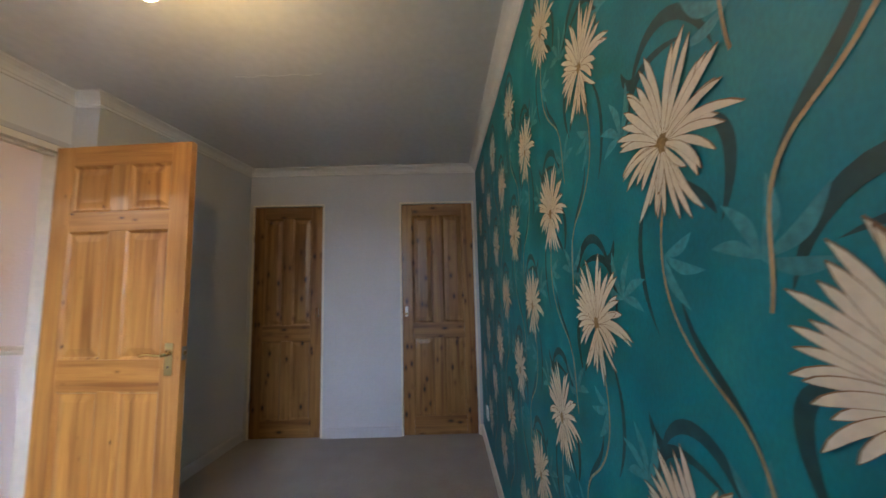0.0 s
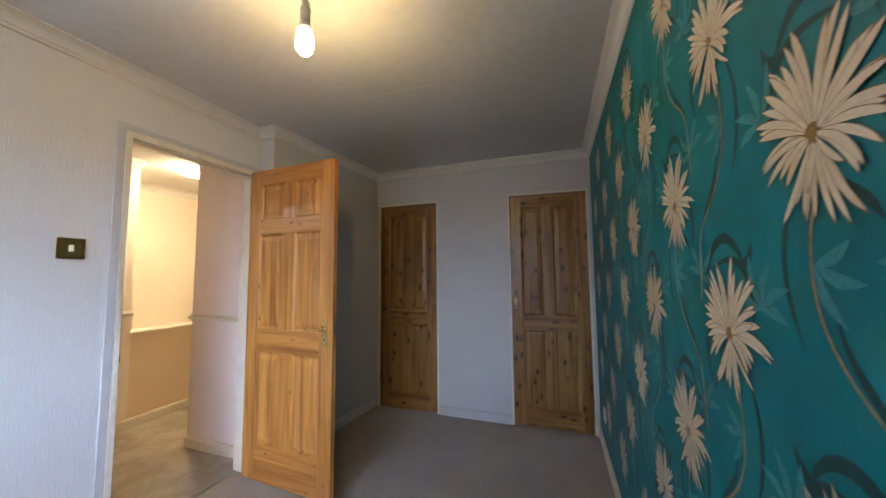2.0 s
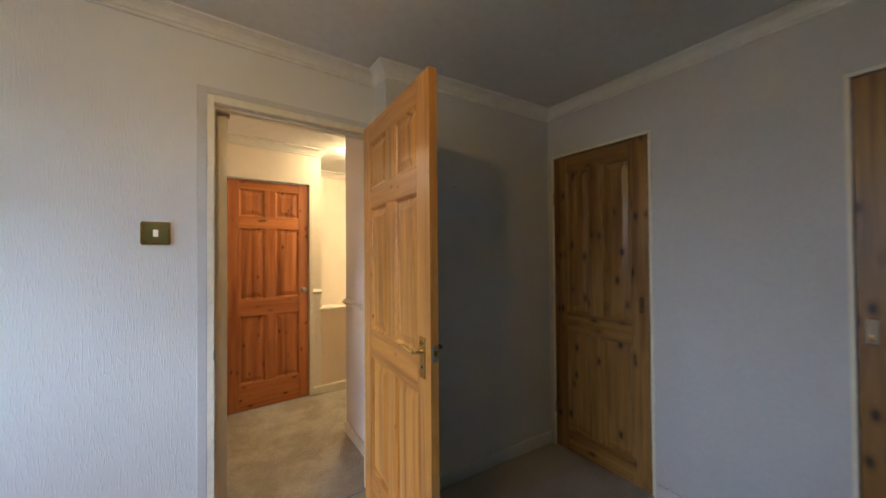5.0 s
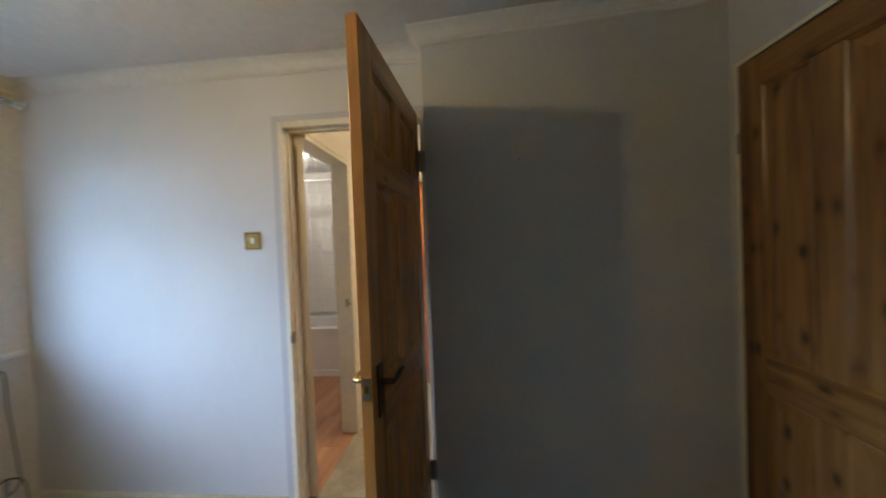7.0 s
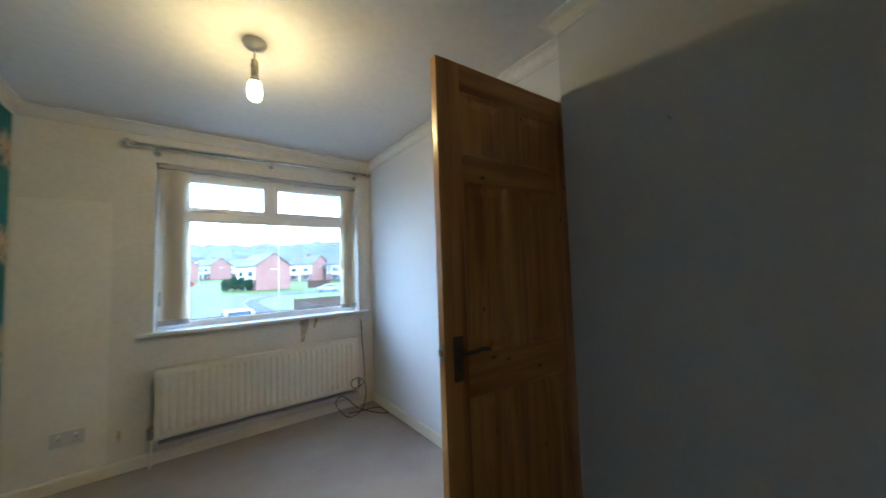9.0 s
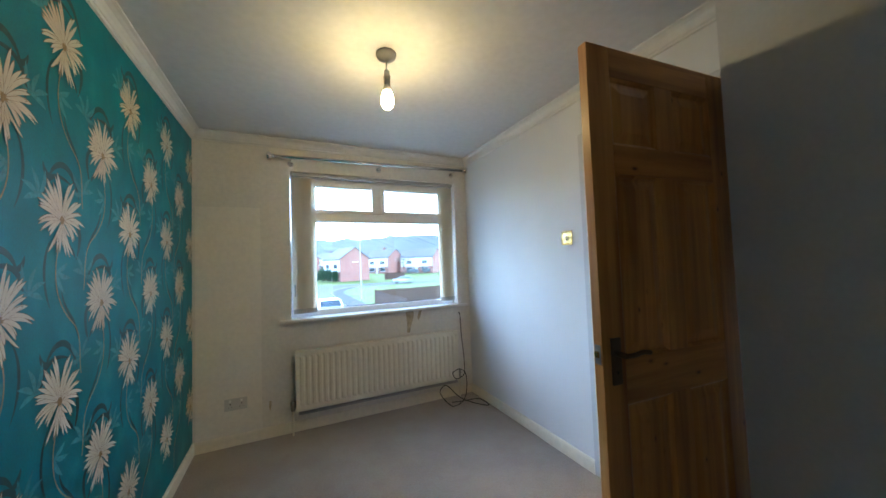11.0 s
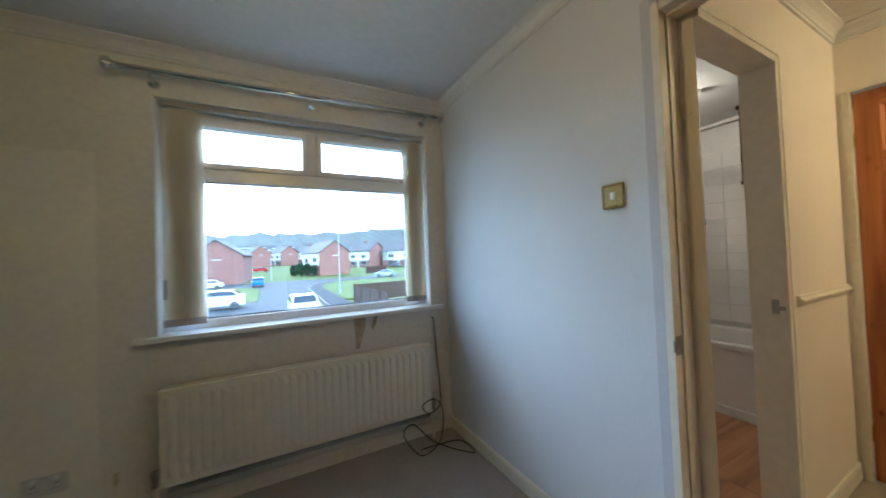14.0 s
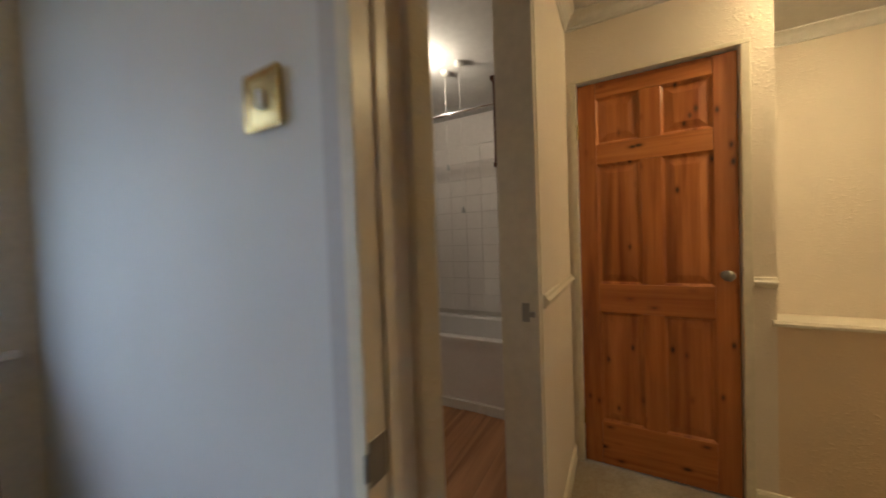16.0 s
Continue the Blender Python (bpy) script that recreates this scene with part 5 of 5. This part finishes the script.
def car(x, y, turn, paint, label, s=(1.0, 1.0, 1.0), z=GZ):
    """A parked car, nose towards -x, built round its base."""
    ob = thing("car", pose(x, y, z, 0, 0, turn), label, "car", "parked cars")
    bm = bmesh.new()
    rows = []
    for f in (-1.0, -0.86, 0.86, 1.0):
        rows.append([bm.verts.new((u * s[0], f * s[1] * (0.86 - (0.16 * max(0, v - 0.95)) ) * (1 if abs(f) == 1 else 1.0), (v - (0.04 if abs(f) == 1 else 0)) * s[2])) for u, v in CAR_SIDE])
    n = len(CAR_SIDE)
    for a, b in zip(rows, rows[1:]):
        for k in range(n):
            bm.faces.new((a[k], a[(k + 1) % n], b[(k + 1) % n], b[k]))
    bm.faces.new(rows[0])
    bm.faces.new(rows[-1][::-1])
    part("body", bm, paint, ob)
    gl = [(-0.98, 1.05), (-0.5, 1.34), (0.35, 1.39), (1.15, 1.34), (1.5, 1.05)]
    for f in (-1, 1):
        bm = bmesh.new()
        v = [[bm.verts.new((u * s[0], f * s[1] * (0.862 - 0.16 * (w - 0.95)) + f * o, w * s[2])) for u, w in gl] for o in (-0.02, 0.012)]
        bm.faces.new(v[0])
        bm.faces.new(v[1])
        for k in range(5):
            bm.faces.new((v[0][k], v[0][(k + 1) % 5], v[1][(k + 1) % 5], v[1][k]))
        part("side_window", bm, M_CARGLASS, ob)
    for nm, (u0, z0), (u1, z1) in (("windscreen", (-1.14, 1.05), (-0.6, 1.40)), ("rear_window", (1.68, 1.06), (1.30, 1.38))):
        bm = bmesh.new()
        o = -0.02 if u0 < 0 else 0.02
        v = [bm.verts.new(((u + dd) * s[0], f * s[1] * 0.72, (w + 0.012) * s[2])) for dd in (0, o) for u, w, f in ((u0, z0, -1), (u1, z1, -0.92), (u1, z1, 0.92), (u0, z0, 1))]
        for f in ((0, 1, 2, 3), (4, 5, 6, 7), (0, 1, 5, 4), (1, 2, 6, 5), (2, 3, 7, 6), (3, 0, 4, 7)):
            bm.faces.new([v[k] for k in f])
        part(nm, bm, M_CARGLASS, ob)
    for u in (-1.28, 1.28):
        for f in (-1, 1):
            wob = part("wheel", turned([(0.2, -0.1), (0.3, -0.1), (0.325, -0.07), (0.325, 0.07), (0.3, 0.1), (0.2, 0.1)], Matrix.Translation((u * s[0], f * s[1] * 0.78, 0.325)) @ pose(0, 0, 0, 90, 0, 0), 18), M_TYRE, ob)
            part("rim", turned([(0.2, 0.09 * -f), (0.2, 0.105 * -f), (0.05, 0.085 * -f)], Matrix.Translation((u * s[0], f * s[1] * 0.78, 0.325)) @ pose(0, 0, 0, 90, 0, 0), 14), M_LAMPPOST, wob)
    for f in (-1, 1):
        part("headlight", box((-2.09 * s[0], f * s[1] * 0.5, 0.66 * s[2]), (-1.95 * s[0], f * s[1] * 0.8, 0.82 * s[2]), 0.02), M_HEAD, ob)
        part("tail_light", box((1.97 * s[0], f * s[1] * 0.62, 0.72 * s[2]), (2.07 * s[0], f * s[1] * 0.82, 0.92 * s[2]), 0.02), M_TAIL, ob)
    return ob


P_WHITE = plain("white_car_paint", (0.74, 0.75, 0.76), 0.2, grain=0.02)
P_BLUE = plain("blue_car_paint", (0.02, 0.13, 0.42), 0.2, grain=0.04)
P_GREY = plain("silver_car_paint", (0.30, 0.34, 0.38), 0.22, 0.4, grain=0.04)
P_RED = plain("red_car_paint", (0.45, 0.02, 0.02), 0.2, grain=0.04)
P_DARK = plain("dark_car_paint", (0.03, 0.035, 0.045), 0.2, grain=0.04)
car(5.4, -32.5, 183, P_WHITE, "white estate car parked beside the road", (1.12, 1.05, 1.15))
car(2.9, -60.5, 92, P_BLUE, "small blue hatchback parked at the junction", (0.92, 0.98, 1.05))
car(9.8, -61.5, 178, P_WHITE, "white car parked before the brown brick house")
car(-0.9, -22.8, -88, P_WHITE, "white car parked just below the window", (1.02, 1.0, 1.12))
car(7.6, -23.0, 180, P_WHITE, "pale car parked near the house", (1.0, 1.0, 1.0))
car(-19.6, -63.0, 170, P_GREY, "silver hatchback parked by the corner lawn", z=GZ + 0.05)
car(-36.5, -104, 175, P_DARK, "dark car parked before the far houses", z=rise(-104))
car(-42.0, -103, 178, P_DARK, "dark car parked before the far houses", z=rise(-103))
car(3.5, -112, 175, P_RED, "red car parked among the far houses", z=rise(-112))


def clumps(bm, cx, cy, z0, rx, ry, rz, count, size, rnd):
    """Many small leaf blades set through an uneven crown."""
    for _ in range(count):
        a, e = rnd.uniform(0, 2 * math.pi), rnd.uniform(-1, 1)
        r = rnd.uniform(0.55, 1.0) * (1 + 0.18 * math.sin(3 * a + 5 * e))
        c = Vector((cx + rx * r * math.cos(a) * math.sqrt(1 - e * e), cy + ry * r * math.sin(a) * math.sqrt(1 - e * e), z0 + rz * (1 + r * e)))
        u = Vector((rnd.gauss(0, 1), rnd.gauss(0, 1), rnd.gauss(0, 1))).normalized() * size
        w = u.cross(Vector((rnd.gauss(0, 1), rnd.gauss(0, 1), rnd.gauss(0, 1)))).normalized() * size * 0.5
        bm.faces.new([bm.verts.new(q) for q in (c - u, c + w, c + u, c - w)])


rnd = random.Random(9)
for k in range(4):
    x, y = -8.6 + k * 1.5, -84.5 - 0.3 * k
    hb = thing("hedge_bush", pose(x, y, rise(y)), "rounded dark green conifer bush in a garden row", "bush", "conifer hedge")
    part("trunk", rod((0, 0, 0), (0, 0, 1.4), 0.09, 8), M_BARK, hb)
    bm = bmesh.new()
    clumps(bm, 0, 0, 0.0, 0.95, 0.85, 1.35 + 0.2 * (k % 3), 900, 0.2, rnd)
    part("crown", bm, M_LEAF, hb)
tr = thing("bare_tree", pose(-33, -103, rise(-103)), "bare winter tree between the houses", "tree")
bm = rod((0, 0, 0), (0.1, 0, 2.4), 0.16, 8, 0.11)
part("trunk", bm, M_BARK, tr)
bm = bmesh.new()


def branch(p, d, ln, r, depth):
    e = p + d * ln
    add_rod(bm, p, e, r, 5, r * 0.6)
    if depth:
        for _ in range(4 if depth > 1 else 3):
            q = (d + Vector((rnd.gauss(0, 0.45), rnd.gauss(0, 0.45), rnd.gauss(0.12, 0.3)))).normalized()
            branch(p + (e - p) * rnd.uniform(0.55, 1.0), q, ln * rnd.uniform(0.55, 0.75), r * 0.55, depth - 1)


for _ in range(5):
    branch(Vector((0.1, 0, 2.2)), Vector((rnd.gauss(0, 0.35), rnd.gauss(0, 0.35), 1)).normalized(), 2.0, 0.09, 3)
part("limbs", bm, M_BARK, tr)

# ---- laid pieces: bathroom tiles and floor boards ----
me = bpy.data.meshes.new("tile")
bmt = box((0, 0.0015, 0.0015), (0.007, 0.1505, 0.1505), 0.0012)
bmt.to_mesh(me)
bmt.free()
me.materials.append(M_TILE)
for r in range(10):
    for c in range(11):
        y = BS - 0.002 - (c + 1) * 0.152
        o = new("tile", me)
        o.parent = wall_bw
        o.matrix_basis = pose(BW, y, 0.55 + r * 0.152)
me = bpy.data.meshes.new("plank")
bmt = box((0, 0.0008, 0), (1.2, 0.1912, 0.0115), 0.0012)
bmt.to_mesh(me)
bmt.free()
me.materials.append(M_LAM)
for r in range(8):
    for c in range(2):
        o = new("plank", me)
        o.parent = floor_b
        o.matrix_basis = pose(-1.75 + c * 1.2012 - (0.4 if r % 2 else 0.0), BS + 0.09 - (r + 1) * 0.192, -0.012)
